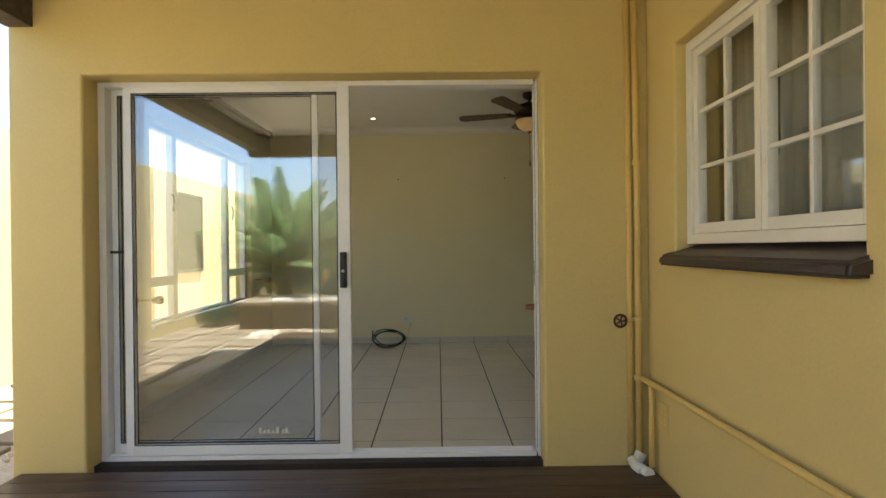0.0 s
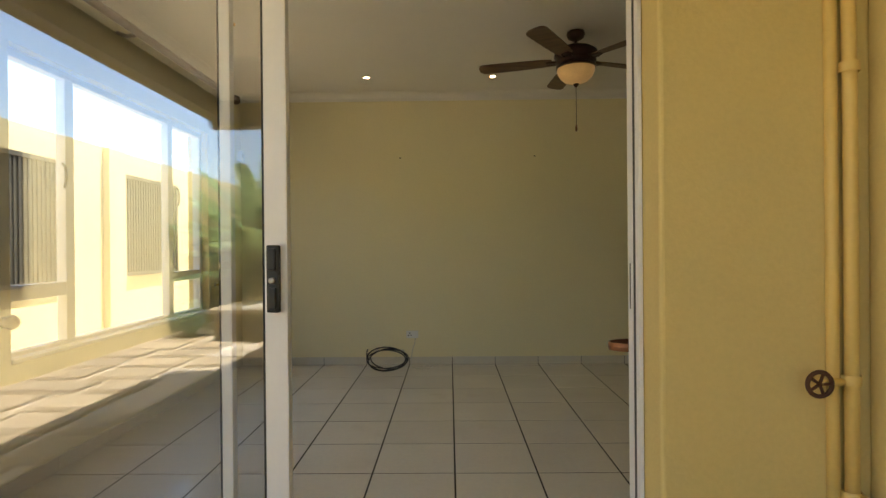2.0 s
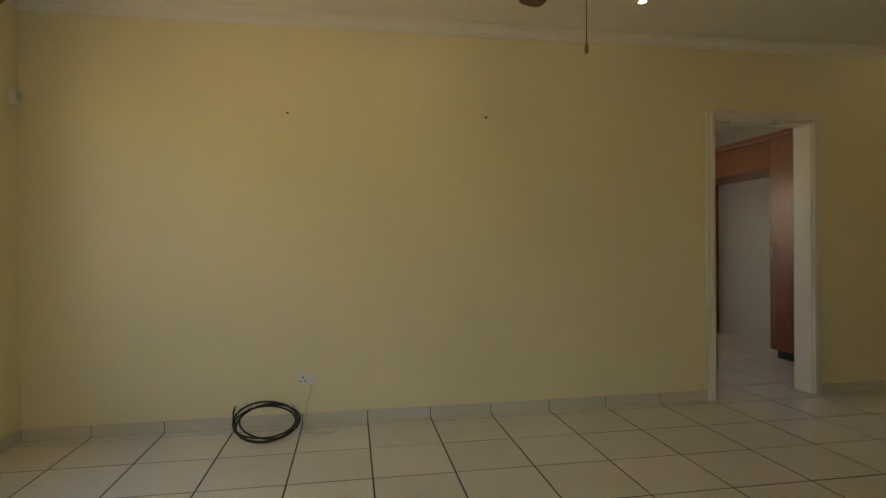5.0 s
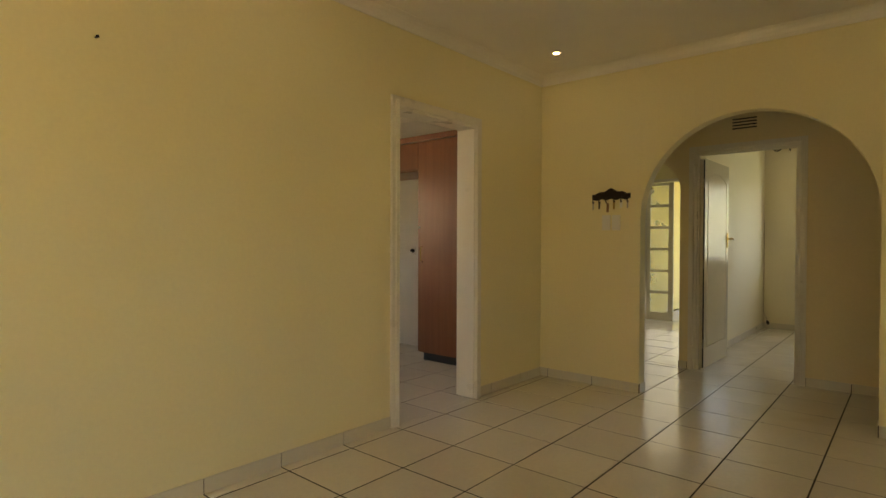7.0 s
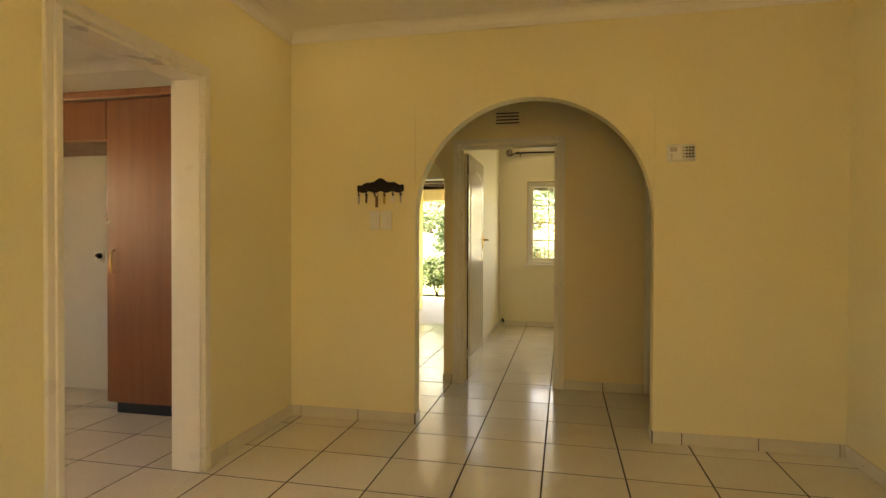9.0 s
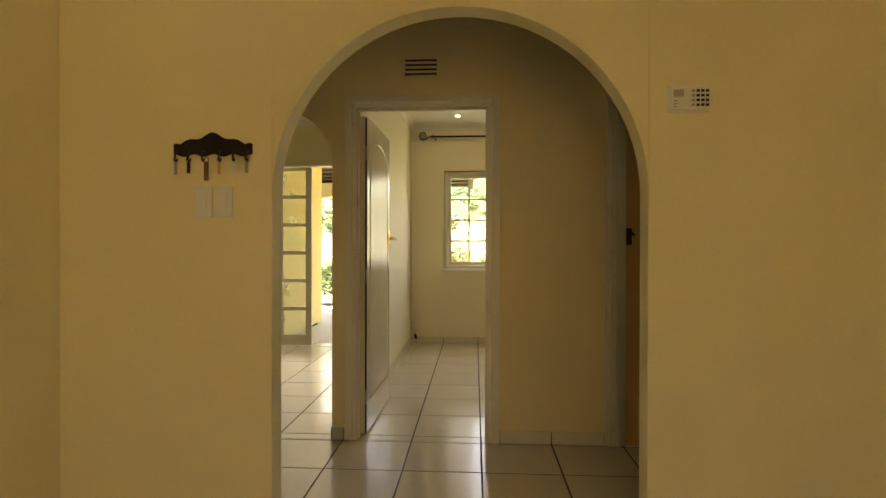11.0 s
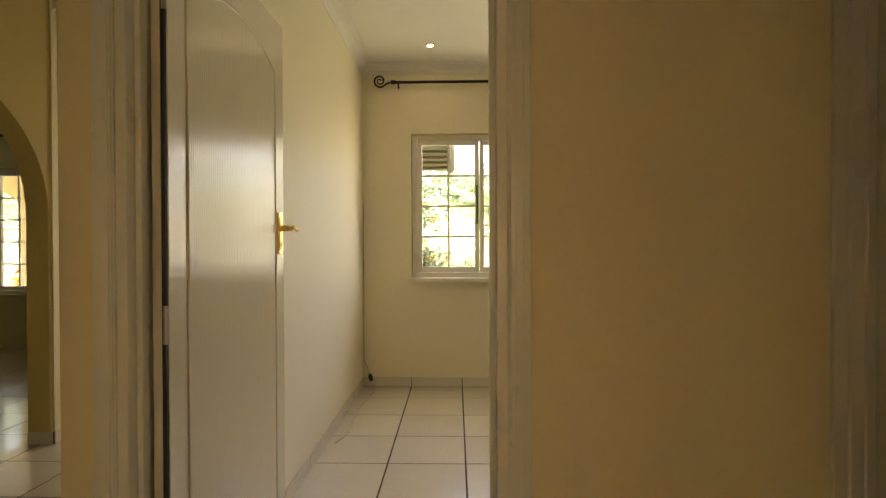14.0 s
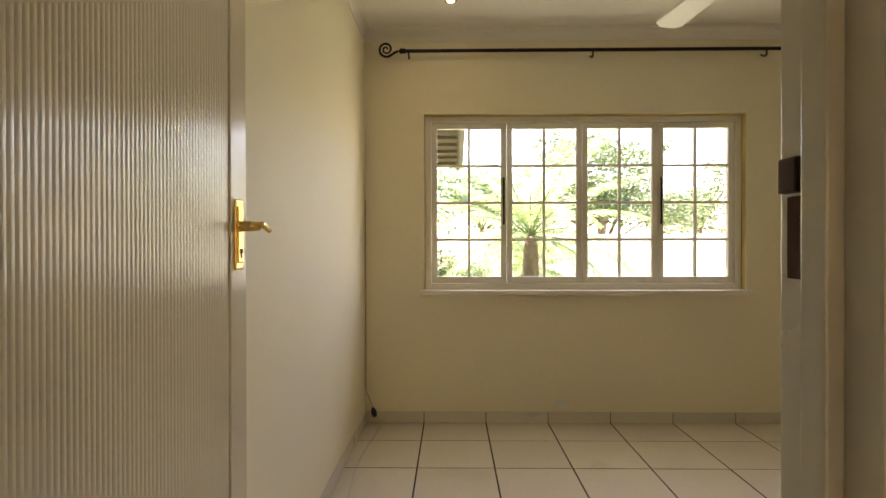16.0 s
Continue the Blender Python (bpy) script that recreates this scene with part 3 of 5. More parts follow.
door_2 = thing("door_2", "closed brown varnished door in a white moulded frame", "door", kind="structure")
door_frame(door_2, 3.825, 4.775, 2.115, HX0, HX1, 0.085, 0.0)
bm = box(HX0 + 0.02, HX0 + 0.06, 3.861, 4.739, 0.01, 2.078, 0.002)
leaf2 = part("leaf", bm, M_BROWN_DOOR, door_2, "brown varnished flush leaf")
lever_handle(leaf2, (HX0 + 0.02, 4.722, 1.285), (-1, 0, 0), (0, -1, 0), M_RUST, 0.10, 0.20)

door_3 = thing("door_3", "open white-painted doorway frame to the kitchen", "door frame", kind="structure")
bm_holder = bmesh.new()
t = 0.035
for a, b in ((2.585, 2.585 + t), (3.475 - t, 3.475)):
    box_into(bm_holder, a, b, NY0 - 0.004, NY1 + 0.004, 0, 2.145 - t, 0.003)
box_into(bm_holder, 2.585, 3.475, NY0 - 0.004, NY1 + 0.004, 2.145 - t, 2.145, 0.003)
part("jamb", bm_holder, M_WHITE, door_3)
for s, d in ((-1, NY0), (1, NY1)):
    bm = bmesh.new()
    for w_, th in ((0.066, 0.020), (0.03, 0.030)):
        e0, e1 = sorted((d + s * 0.0005, d + s * th))
        g = (th - 0.020) * 0.35
        box_into(bm, 2.605 - g - w_, 2.605 - g, e0, e1, 0, 2.125 + g + w_, 0.004)
        box_into(bm, 3.448 + g, 3.448 + g + w_, e0, e1, 0, 2.125 + g + w_, 0.004)
        box_into(bm, 2.605 - g, 3.448 + g, e0, e1, 2.125 + g, 2.125 + g + w_, 0.004)
    part("architrave", bm, M_WHITE, door_3)

# sliding door: fixed pane inside, slider outside pushed over it
SD0, SD1, SZ0, SZ1 = -1.899, 0.553, 0.03, 2.143
sd = thing("door_4", "white aluminium sliding glass door, pushed half open", "sliding door", kind="structure")
bm = bmesh.new()
fy0, fy1 = 3.532, 3.632
box_into(bm, SD0, SD0 + 0.04, fy0, fy1, SZ0, SZ1, 0.003)
box_into(bm, SD1 - 0.006, SD1, fy0, fy1, SZ0, SZ1, 0.001)
box_into(bm, SD1 - 0.012, SD1 - 0.006, fy0, fy0 + 0.03, SZ0, SZ1, 0.002)
box_into(bm, SD1 - 0.012, SD1 - 0.006, fy1 - 0.045, fy1, SZ0, SZ1, 0.002)
box_into(bm, SD0 + 0.04, SD1 - 0.022, fy0, fy1, SZ1 - 0.028, SZ1, 0.002)
box_into(bm, SD0 + 0.04, SD1 - 0.022, fy0, fy1, SZ0, SZ0 + 0.022, 0.002)
for y in (fy0 + 0.022, fy0 + 0.062):
    box_into(bm, SD0 + 0.04, SD1 - 0.04, y, y + 0.008, SZ0 + 0.022, SZ0 + 0.034, 0.001)
part("frame", bm, M_ALU, sd)
part("threshold", box(SD0, SD1, SY0 + 0.06, fy1 + 0.02, -0.12, SZ0), M_GROUT, sd)


def sash(name, x0, x1, y0, y1, left, right, label):
    bm = bmesh.new()
    z0, z1 = SZ0 + 0.03, SZ1 - 0.022
    box_into(bm, x0, x0 + left, y0, y1, z0, z1, 0.004)
    box_into(bm, x1 - right, x1, y0, y1, z0, z1, 0.004)
    box_into(bm, x0 + left, x1 - right, y0, y1, z0, z0 + 0.052, 0.003)
    box_into(bm, x0 + left, x1 - right, y0, y1, z1 - 0.038, z1, 0.003)
    ob = part(name, bm, M_ALU, sd, label)
    ym = (y0 + y1) / 2
    part("pane", box(x0 + left, x1 - right, ym - 0.003, ym + 0.003, z0 + 0.052, z1 - 0.038), M_DOOR_GLASS, ob, "clear glass pane")
    bm = bmesh.new()
    g = 0.005
    for yy in (y0 - 0.0005, y1 - 0.0035):
        box_into(bm, x0 + left, x0 + left + g, yy, yy + 0.004, z0 + 0.052, z1 - 0.038)
        box_into(bm, x1 - right - g, x1 - right, yy, yy + 0.004, z0 + 0.052, z1 - 0.038)
        box_into(bm, x0 + left + g, x1 - right - g, yy, yy + 0.004, z1 - 0.043, z1 - 0.038)
        box_into(bm, x0 + left + g, x1 - right - g, yy, yy + 0.004, z0 + 0.052, z0 + 0.057)
    part("seal", bm, M_SEAL_SHADE, ob)
    return ob


sash("fixed_sash", SD0 + 0.042, -0.69, fy0 + 0.052, fy0 + 0.088, 0.035, 0.034, "fixed white aluminium sash")
slider = sash("sliding_sash", -1.765, -0.503, fy0 + 0.006, fy0 + 0.044, 0.046, 0.070, "sliding white aluminium sash")
bm = bmesh.new()
for k, (u, h) in enumerate(((0.0, 0.030), (0.026, 0.018), (0.048, 0.022), (0.075, 0.016), (0.098, 0.034), (0.128, 0.020), (0.150, 0.030))):
    box_into(bm, -1.03 + u, -1.018 + u, fy0 + 0.0195, fy0 + 0.0212, 0.17, 0.17 + h)
    box_into(bm, -1.018 + u, -1.008 + u, fy0 + 0.0195, fy0 + 0.0212, 0.17, 0.174)
part("etched_mark", bm, M_LIGHTWIRE, slider, "faint illegible pale marking on the glass")
bm = box(-0.560, -0.522, fy0 - 0.018, fy0 + 0.006, 0.985, 1.185, 0.006)
box_into(bm, -0.553, -0.529, fy0 - 0.030, fy0 - 0.017, 0.995, 1.06, 0.005)
box_into(bm, -0.553, -0.529, fy0 - 0.030, fy0 - 0.017, 1.11, 1.175, 0.005)
pull = part("pull_handle", bm, M_BLACK, slider, "black plastic pull with a chrome lock barrel")
part("lock_barrel", turned([(0.010, 0), (0.010, -0.006), (0.006, -0.008), (0, -0.008)], 14, "y", (-0.541, fy0 - 0.02, 1.08)), M_STEEL, pull)
part("stop_catch", box(SD0 + 0.03, -1.755, fy0 + 0.035, fy0 + 0.05, 1.19, 1.205, 0.003), M_BLACK, sd)
bm = box_into(box(SD1 - 0.0135, SD1 - 0.0115, fy1 - 0.026, fy1 - 0.021, 0.98, 1.12), SD1 - 0.010, SD1 - 0.0058, fy0 + 0.031, fy1 - 0.046, SZ0 + 0.03, SZ1 - 0.03)
part("lock_slot", bm, M_BLACK, sd)


# ---- windows ----
def cottage_window(name, a0, a1, z0, z1, d, casements, cols, rows, label, out=1, sill=True):
    """White timber window in a wall along y, built about x = d; out: the side of the outdoors."""
    win = thing(name, label, "window", kind="structure")
    bm = bmesh.new()
    f, th = 0.045, 0.07
    box_into(bm, d - th / 2, d + th / 2, a0, a0 + f, z0, z1, 0.004)
    box_into(bm, d - th / 2, d + th / 2, a1 - f, a1, z0, z1, 0.004)
    box_into(bm, d - th / 2, d + th / 2, a0 + f, a1 - f, z1 - f, z1, 0.004)
    box_into(bm, d - th / 2, d + th / 2, a0 + f, a1 - f, z0, z0 + f, 0.004)
    part("window_frame", bm, M_WHITE, win)
    w = (a1 - a0 - 2 * f) / casements
    for c in range(casements):
        u0, u1 = a0 + f + c * w + 0.002, a0 + f + (c + 1) * w - 0.002
        v0, v1 = z0 + f + 0.002, z1 - f - 0.002
        r, ct = 0.038, 0.042
        bm = bmesh.new()
        box_into(bm, d - ct / 2, d + ct / 2, u0, u0 + r, v0, v1, 0.003)
        box_into(bm, d - ct / 2, d + ct / 2, u1 - r, u1, v0, v1, 0.003)
        box_into(bm, d - ct / 2, d + ct / 2, u0 + r, u1 - r, v0, v0 + r * 1.2, 0.003)
        box_into(bm, d - ct / 2, d + ct / 2, u0 + r, u1 - r, v1 - r, v1, 0.003)
        p0, p1, q0, q1 = u0 + r, u1 - r, v0 + r * 1.2, v1 - r
        for k in range(1, cols):
            x = p0 + (p1 - p0) * k / cols
            box_into(bm, d - 0.014, d + 0.014, x - 0.009, x + 0.009, q0, q1, 0.002)
        for k in range(1, rows):
            z = q0 + (q1 - q0) * k / rows
            box_into(bm, d - 0.0135, d + 0.0135, p0, p1, z - 0.009, z + 0.009, 0.002)
        cas = part("casement", bm, M_WHITE, win)
        cw, rh = (p1 - p0) / cols, (q1 - q0) / rows
        for i in range(cols):
            for j in range(rows):
                part("pane", box(d - 0.002, d + 0.002, p0 + i * cw + 0.0091, p0 + (i + 1) * cw - 0.0091, q0 + j * rh + 0.0091, q0 + (j + 1) * rh - 0.0091), M_GLASS, cas)
        # brass-pinned iron stay and fastener
        if c in (0, casements - 1):
            e = u0 + r / 2 if c else u1 - r / 2
            zc = (v0 + v1) / 2 + 0.02
            x = d - out * (ct / 2 + 0.006)
            part("casement_stay", tube([(x, e, zc - 0.17), (x - out * 0.006, e, zc - 0.13), (x - out * 0.004, e, zc), (x - out * 0.006, e, zc + 0.13), (x, e, zc + 0.16)], 0.007, 8), M_IRON, cas)
    if sill:
        i = d - out * 0.16
        s0, s1 = sorted((d - out * 0.03, i))
        part("window_sill", box(s0, s1, a0 - 0.03, a1 + 0.03, z0 - 0.028, z0 + 0.004, 0.004), M_WHITE, win)
    return win


cottage_window("window_1", 3.823, 6.037, 0.918, 2.14, BX0 + 0.09, 4, 2, 4, "white four-casement cottage window with small panes")
cottage_window("window_2", 10.053, 12.157, 0.633, 2.117, OX0 + 0.09, 4, 2, 5, "white four-casement cottage window of the lounge")
cottage_window("window_3", 1.903, 3.052, 1.21, 2.155, 1.205, 2, 2, 3, "white two-casement cottage window with dark panes", out=-1, sill=False)
w3 = bpy.data.objects["window_3"]
bm = bmesh.new()
for (x, z), (x2, z2) in (((1.046, 1.145), (1.25, 1.20)),):
    v = [bm.verts.new(p) for p in ((x, 1.87, z - 0.035), (x2, 1.87, z - 0.03), (x2, 1.87, z2 + 0.012), (x + 0.01, 1.87, z + 0.012), (x, 3.10, z - 0.035), (x2, 3.10, z - 0.03), (x2, 3.10, z2 + 0.012), (x + 0.01, 3.10, z + 0.012))]
    for q in ((0, 1, 2, 3), (7, 6, 5, 4), (0, 4, 5, 1), (1, 5, 6, 2), (2, 6, 7, 3), (3, 7, 4, 0)):
        bm.faces.new([v[i] for i in q])
bmesh.ops.bevel(bm, geom=list(bm.edges), offset=0.012, segments=3, affect="EDGES")
part("window_sill", bm, M_SILL, w3, "dark brown sloping sill")

# aluminium window of the living room: three bays, the outer two with a low light
win = thing("window_4", "white aluminium window with three bays", "window", kind="structure")
d, a0, a1, z0, z1 = -2.205, 4.502, 6.658, 0.632, 2.178
bm = bmesh.new()
for x0, x1, y0, y1, p, q in ((d - 0.03, d + 0.03, a0, a0 + 0.04, z0, z1), (d - 0.03, d + 0.03, a1 - 0.04, a1, z0, z1), (d - 0.03, d + 0.03, a0 + 0.04, a1 - 0.04, z1 - 0.04, z1), (d - 0.03, d + 0.03, a0 + 0.04, a1 - 0.04, z0, z0 + 0.04),
                             (d - 0.028, d + 0.028, 4.970, 5.040, z0 + 0.04, z1 - 0.04), (d - 0.028, d + 0.028, 6.100, 6.170, z0 + 0.04, z1 - 0.04),
                             (d - 0.027, d + 0.027, a0 + 0.04, 4.970, 0.925, 1.0), (d - 0.027, d + 0.027, 6.170, a1 - 0.04, 0.925, 1.0)):
    box_into(bm, x0, x1, y0, y1, p, q, 0.003)
part("window_frame", bm, M_ALU, win)
for u0, u1, v0, v1 in ((a0 + 0.04, 4.970, 0.672, 0.925), (a0 + 0.04, 4.970, 1.0, z1 - 0.04), (5.040, 6.100, 0.672, z1 - 0.04), (6.170, a1 - 0.04, 0.672, 0.925), (6.170, a1 - 0.04, 1.0, z1 - 0.04)):
    part("pane", box(d - 0.002, d + 0.002, u0, u1, v0, v1), M_GLASS, win)
part("window_sill", box(-2.175, -2.10, a0, a1, 0.632, 0.652, 0.004), M_WHITE, win)
for y in (4.93, 6.21):
    part("window_catch", tube([(d + 0.04, y, 1.66), (d + 0.055, y, 1.64), (d + 0.06, y, 1.58), (d + 0.05, y, 1.52)], 0.007, 8), M_BLACK, win)

# front double door: one glazed leaf closed, the other folded outwards
fd = thing("door_5", "white double front door with a ladder of obscured panes, one leaf open", "door", kind="structure")
bm = bmesh.new()
for y0, y1 in ((7.17, 7.21), (8.025, 8.065)):
    box_into(bm, FX0 - 0.01, FX0 + 0.12, y0, y1, 0, 2.20, 0.004)
box_into(bm, FX0 - 0.01, FX0 + 0.12, 7.21, 8.025, 2.16, 2.20, 0.004)
part("jamb", bm, M_WHITE, fd)


def glazed_leaf(m, label):
    w_, h_ = 0.405, 2.14
    bm = bmesh.new()
    box_into(bm, -0.02, 0.02, 0, 0.055, 0, h_, 0.003)
    box_into(bm, -0.02, 0.02, w_ - 0.07, w_, 0, h_, 0.003)
    box_into(bm, -0.02, 0.02, 0.055, w_ - 0.07, 0.0, 0.10, 0.003)
    for k in range(7):
        z = 0.08 + k * (h_ - 0.12) / 6
        box_into(bm, -0.0195, 0.0195, 0.055, w_ - 0.07, z, z + 0.04, 0.003)
    ob = part("leaf", bm, M_WHITE, fd, label)
    ob.matrix_world = m
    for k in range(6):
        z = 0.08 + k * (h_ - 0.12) / 6
        part("pane", box(-0.003, 0.003, 0.055, w_ - 0.07, z + 0.04, z + (h_ - 0.12) / 6), M_OBSCURE, ob, "obscured glass pane")
    part("door_knob", turned([(0.008, 0), (0.008, 0.03), (0.02, 0.04), (0.02, 0.055), (0, 0.06)], 14, "x", (-0.085, w_ - 0.035, 1.06)), M_BRASS, ob)
    return ob


glazed_leaf(pose(FX0 + 0.05, 8.023, 0.01, 0, 0, 180), "closed white leaf with six obscured panes")
glazed_leaf(pose(FX0 + 0.14, 7.215, 0.01, 0, 0, -88), "open white leaf with six obscured panes")


# ---- outdoors: patio side ----
solid("ground", box(-300, 300, -300, 300, -0.6, -0.14), M_SOIL, kind="structure")
solid("patio_roof", box(-2.295, 1.36, -0.10, SY0 - 0.002, 2.58, 2.68), M_CEIL, "flat painted soffit of the patio roof", "roof", kind="structure")
solid("patio_beam", box(-2.295, 1.11, -0.10, 0.05, 2.33, 2.578, 0.006), M_SOFFIT, "dark brown timber patio beam", "beam", kind="structure")
solid("patio_side_beam", box(-2.295, -2.155, 0.052, SY0 - 0.002, 2.40, 2.578, 0.006), M_SOFFIT, "dark brown timber patio side beam", "beam", kind="structure")
solid("house_roof", box(-2.4, 4.6, SY0 + 0.005, 11.4, 2.805, 2.93), M_ROOF, kind="structure")
# Unseen overhang, added to keep direct sun out of the bedroom.
solid("sun_block_eave", box(5.6, 10.15, 2.5, 6.9, 2.81, 2.92), M_ROOF, kind="structure")
solid("deck_bed", box(-2.215, 1.113, -1.10, SY0 - 0.004, -0.139, -0.005), M_SEAL_SHADE, kind="structure")
solid("boundary_wall", box(-4.55, -4.30, -7.0, 16.0, -0.14, 2.46, 0.01), M_FENCE, "pale yellow plastered garden wall", "wall", kind="structure")
for y in (2.4, 5.2, 8.65, 11.4):
    solid("wall_pier", box(-4.299, -4.22, y, y + 0.35, -0.139, 2.46, 0.006), M_FENCE, "shallow plastered pier of the garden wall", "pier", kind="structure")
solid("boundary_wall_back", box(-4.30, 12.0, -7.25, -7.0, -0.14, 1.8, 0.01), M_FENCE, "pale yellow plastered back garden wall", "wall", kind="structure")

# ---- outdoors: front garden ----
solid("terrace", box(FX1 + 0.002, 13.2, 6.75, 14.4, -0.139, -0.03), M_TERRACE, kind="structure")
solid("lawn", box(9.47, 24.0, -12.0, 24.0, -0.145, -0.10), M_LAWN, kind="structure")
solid("street_wall", box(20.0, 20.25, -12.0, 24.0, -0.139, 1.55, 0.01), M_STREET, "cream plastered street wall", "wall", kind="structure")
bm = wall_mesh("y", 6.8, 14.4, 12.75, 13.05, 0.0, 2.45, arches=[(7.05, 9.35, 1.75, 2.2), (9.65, 12.1, 1.75, 2.2), (12.4, 14.2, 1.75, 2.2)])
bm.transform(Matrix.Translation((0, 0, -0.03)))
solid("veranda_arcade", bm, M_OUT_LIT, "ochre plastered veranda arcade with flat arches", "arcade", kind="structure")


# ---- living room ----
def ceiling_fan(name, label, m, blades, blade_m, body_m, lamp=True, turn=0.0, radius=0.62, rise=0.0, wide=1.0):
    lift = Matrix.Translation((0, 0, rise))
    broad = lift @ Matrix.Diagonal((wide, wide, 1, 1))

    def up(b, m_=None):
        b.transform(m_ or broad)
        return b

    fan = thing(name, label, "ceiling fan", m)
    part("canopy", turned([(0.0, 0.0), (0.062, 0.0), (0.066, -0.02), (0.055, -0.045), (0.03, -0.06), (0.0, -0.06)], 24), body_m, fan)
    part("downrod", turned([(0.011, -0.055), (0.011, -0.20 + rise)], 12), body_m, fan)
    part("motor", up(turned([(0.0, -0.185), (0.03, -0.19), (0.05, -0.205), (0.095, -0.22), (0.125, -0.245), (0.13, -0.275), (0.115, -0.30), (0.12, -0.31), (0.12, -0.325), (0.09, -0.34), (0.0, -0.34)], 32)), body_m, fan)
    for k in range(blades):
        a = radians(turn + 360 / blades * k)
        rot = Matrix.Rotation(a, 4, "Z")
        bm = box(0.095, 0.21, -0.018, 0.018, -0.315, -0.306, 0.003)
        tube_into(bm, [(0.10, 0.0, -0.30), (0.13, 0.03, -0.31), (0.17, 0.035, -0.312), (0.21, 0.02, -0.308)], 0.007, 8)
        tube_into(bm, [(0.10, 0.0, -0.30), (0.13, -0.03, -0.31), (0.17, -0.035, -0.312), (0.21, -0.02, -0.308)], 0.007, 8)
        bm.transform(lift @ rot)
        part("blade_iron", bm, body_m, fan)
        bm = bmesh.new()
        ring = []
        n = 10
        prof = [(0.17, 0.045), (0.25, 0.055), (0.40, 0.062), (radius - 0.06, 0.068)] + [(radius - 0.06 + 0.06 * math.sin(radians(b)), 0.068 * math.cos(radians(b)) ** 0.6) for b in (25, 50, 72, 86)]
        pts = [(r, w_) for r, w_ in prof] + [(r, -w_) for r, w_ in reversed(prof)]
        for z in (-0.308, -0.302):
            ring.append([bm.verts.new((r, w_, z + 0.16 * w_)) for r, w_ in pts])
        bm.faces.new(ring[0][::-1])
        bm.faces.new(ring[1])
        for i in range(len(pts)):
            j = (i + 1) % len(pts)
            bm.faces.new((ring[0][i], ring[0][j], ring[1][j], ring[1][i]))
        bm.transform(lift @ rot)
        part("blade", bm, blade_m, fan)
    if lamp:
        part("lamp_fitter", up(turned([(0.0, -0.335), (0.105, -0.338), (0.118, -0.352), (0.118, -0.366), (0.0, -0.366)], 28)), body_m, fan)
        part("bowl", up(turned([(0.112, -0.364), (0.11, -0.39), (0.096, -0.425), (0.07, -0.455), (0.035, -0.472), (0.0, -0.476)], 28)), M_BOWL, fan, "frosted amber glass bowl, lit")
        part("bulb", up(turned([(0.0, -0.372), (0.015, -0.375), (0.018, -0.395), (0.02, -0.425), (0.0, -0.445)], 14, at=(0.03, -0.085, 0)), lift), M_BULB, fan, "glowing bulb seen in the bowl")
        part("finial", up(turned([(0.0, -0.474), (0.022, -0.476), (0.016, -0.488), (0.007, -0.498), (0.0, -0.498)], 16), lift), body_m, fan)
        part("pull_chain", up(tube([(0, 0, -0.495), (0.001, 0.001, -0.62), (0, 0, -0.765)], 0.0022, 6), lift), body_m, fan)
        part("chain_toggle", up(turned([(0.0, -0.765), (0.005, -0.77), (0.009, -0.795), (0.007, -0.815), (0.0, -0.818)], 12), lift), M_KNOB, fan)
    return fan


ceiling_fan("ceiling_fan", "five-bladed dark bronze ceiling fan with a lit amber bowl", pose(0.905, 5.88, CEIL - 0.0005), 5, M_BLADE, M_BRONZE, turn=20, radius=0.71, rise=0.10, wide=1.2)


def downlight(x, y):
    ob = thing("downlight", "small lit recessed ceiling downlight with a brass rim", "downlight", pose(x, y, CEIL - 0.0005), group="ceiling downlights")
    part("rim", turned([(0.022, 0.0), (0.037, 0.0), (0.038, -0.004), (0.031, -0.006), (0.022, -0.004)], 24), M_BRASS, ob)
    part("lamp", turned([(0.0, -0.002), (0.022, -0.002), (0.022, -0.0035), (0.0, -0.0035)], 20), M_SPOT, ob, "glowing lamp")
    return ob


first = downlight(-0.757, 6.87)
for x, y in ((0.384, 6.88), (1.73, 6.88), (3.91, 6.965), (-1.51, 5.65), (8.595, 5.853)):
    copy_thing(first, pose(x, y, CEIL - 0.0005))

# curtain pole above the garden window, with turned end
pole = thing("curtain_pole", "dark wooden curtain pole with a ball end", "curtain pole", pose(-2.0, 0.06, 2.565))
part("pole", turned([(0.0, 3.56), (0.027, 3.56), (0.027, 6.90), (0.0, 6.90)], 20, "y"), M_POLE, pole)
part("finial", turned([(0.0, 6.90), (0.03, 6.90), (0.04, 6.915), (0.043, 6.945), (0.034, 6.975), (0.015, 6.99), (0.0, 6.99)], 20, "y"), M_POLE, pole)
for y in (3.75, 5.30, 6.80):
    part("bracket", tube([(-0.114, y, -0.01), (-0.06, y, -0.035), (0, y, -0.032)], 0.012, 10), M_POLE, pole)


def tieback(m, label):
    ob = thing("curtain_tieback", label, "tieback", m, group="curtain tiebacks")
    part("rose", turned([(0.0, 0.0), (0.022, 0.0), (0.022, 0.006), (0.012, 0.012), (0.0, 0.012)], 18, "x"), M_STEEL, ob)
    part("stem", turned([(0.007, 0.01), (0.007, 0.09), (0.014, 0.095), (0.014, 0.102), (0.008, 0.106), (0.008, 0.114)], 14, "x"), M_BRASS, ob, "brass stem")
    part("knob", turned([(0.0, 0.112), (0.020, 0.113), (0.026, 0.122), (0.018, 0.130), (0.030, 0.142), (0.034, 0.16), (0.024, 0.178), (0.0, 0.184)], 20, "x"), M_KNOB, ob, "turned wooden knob")
    return ob


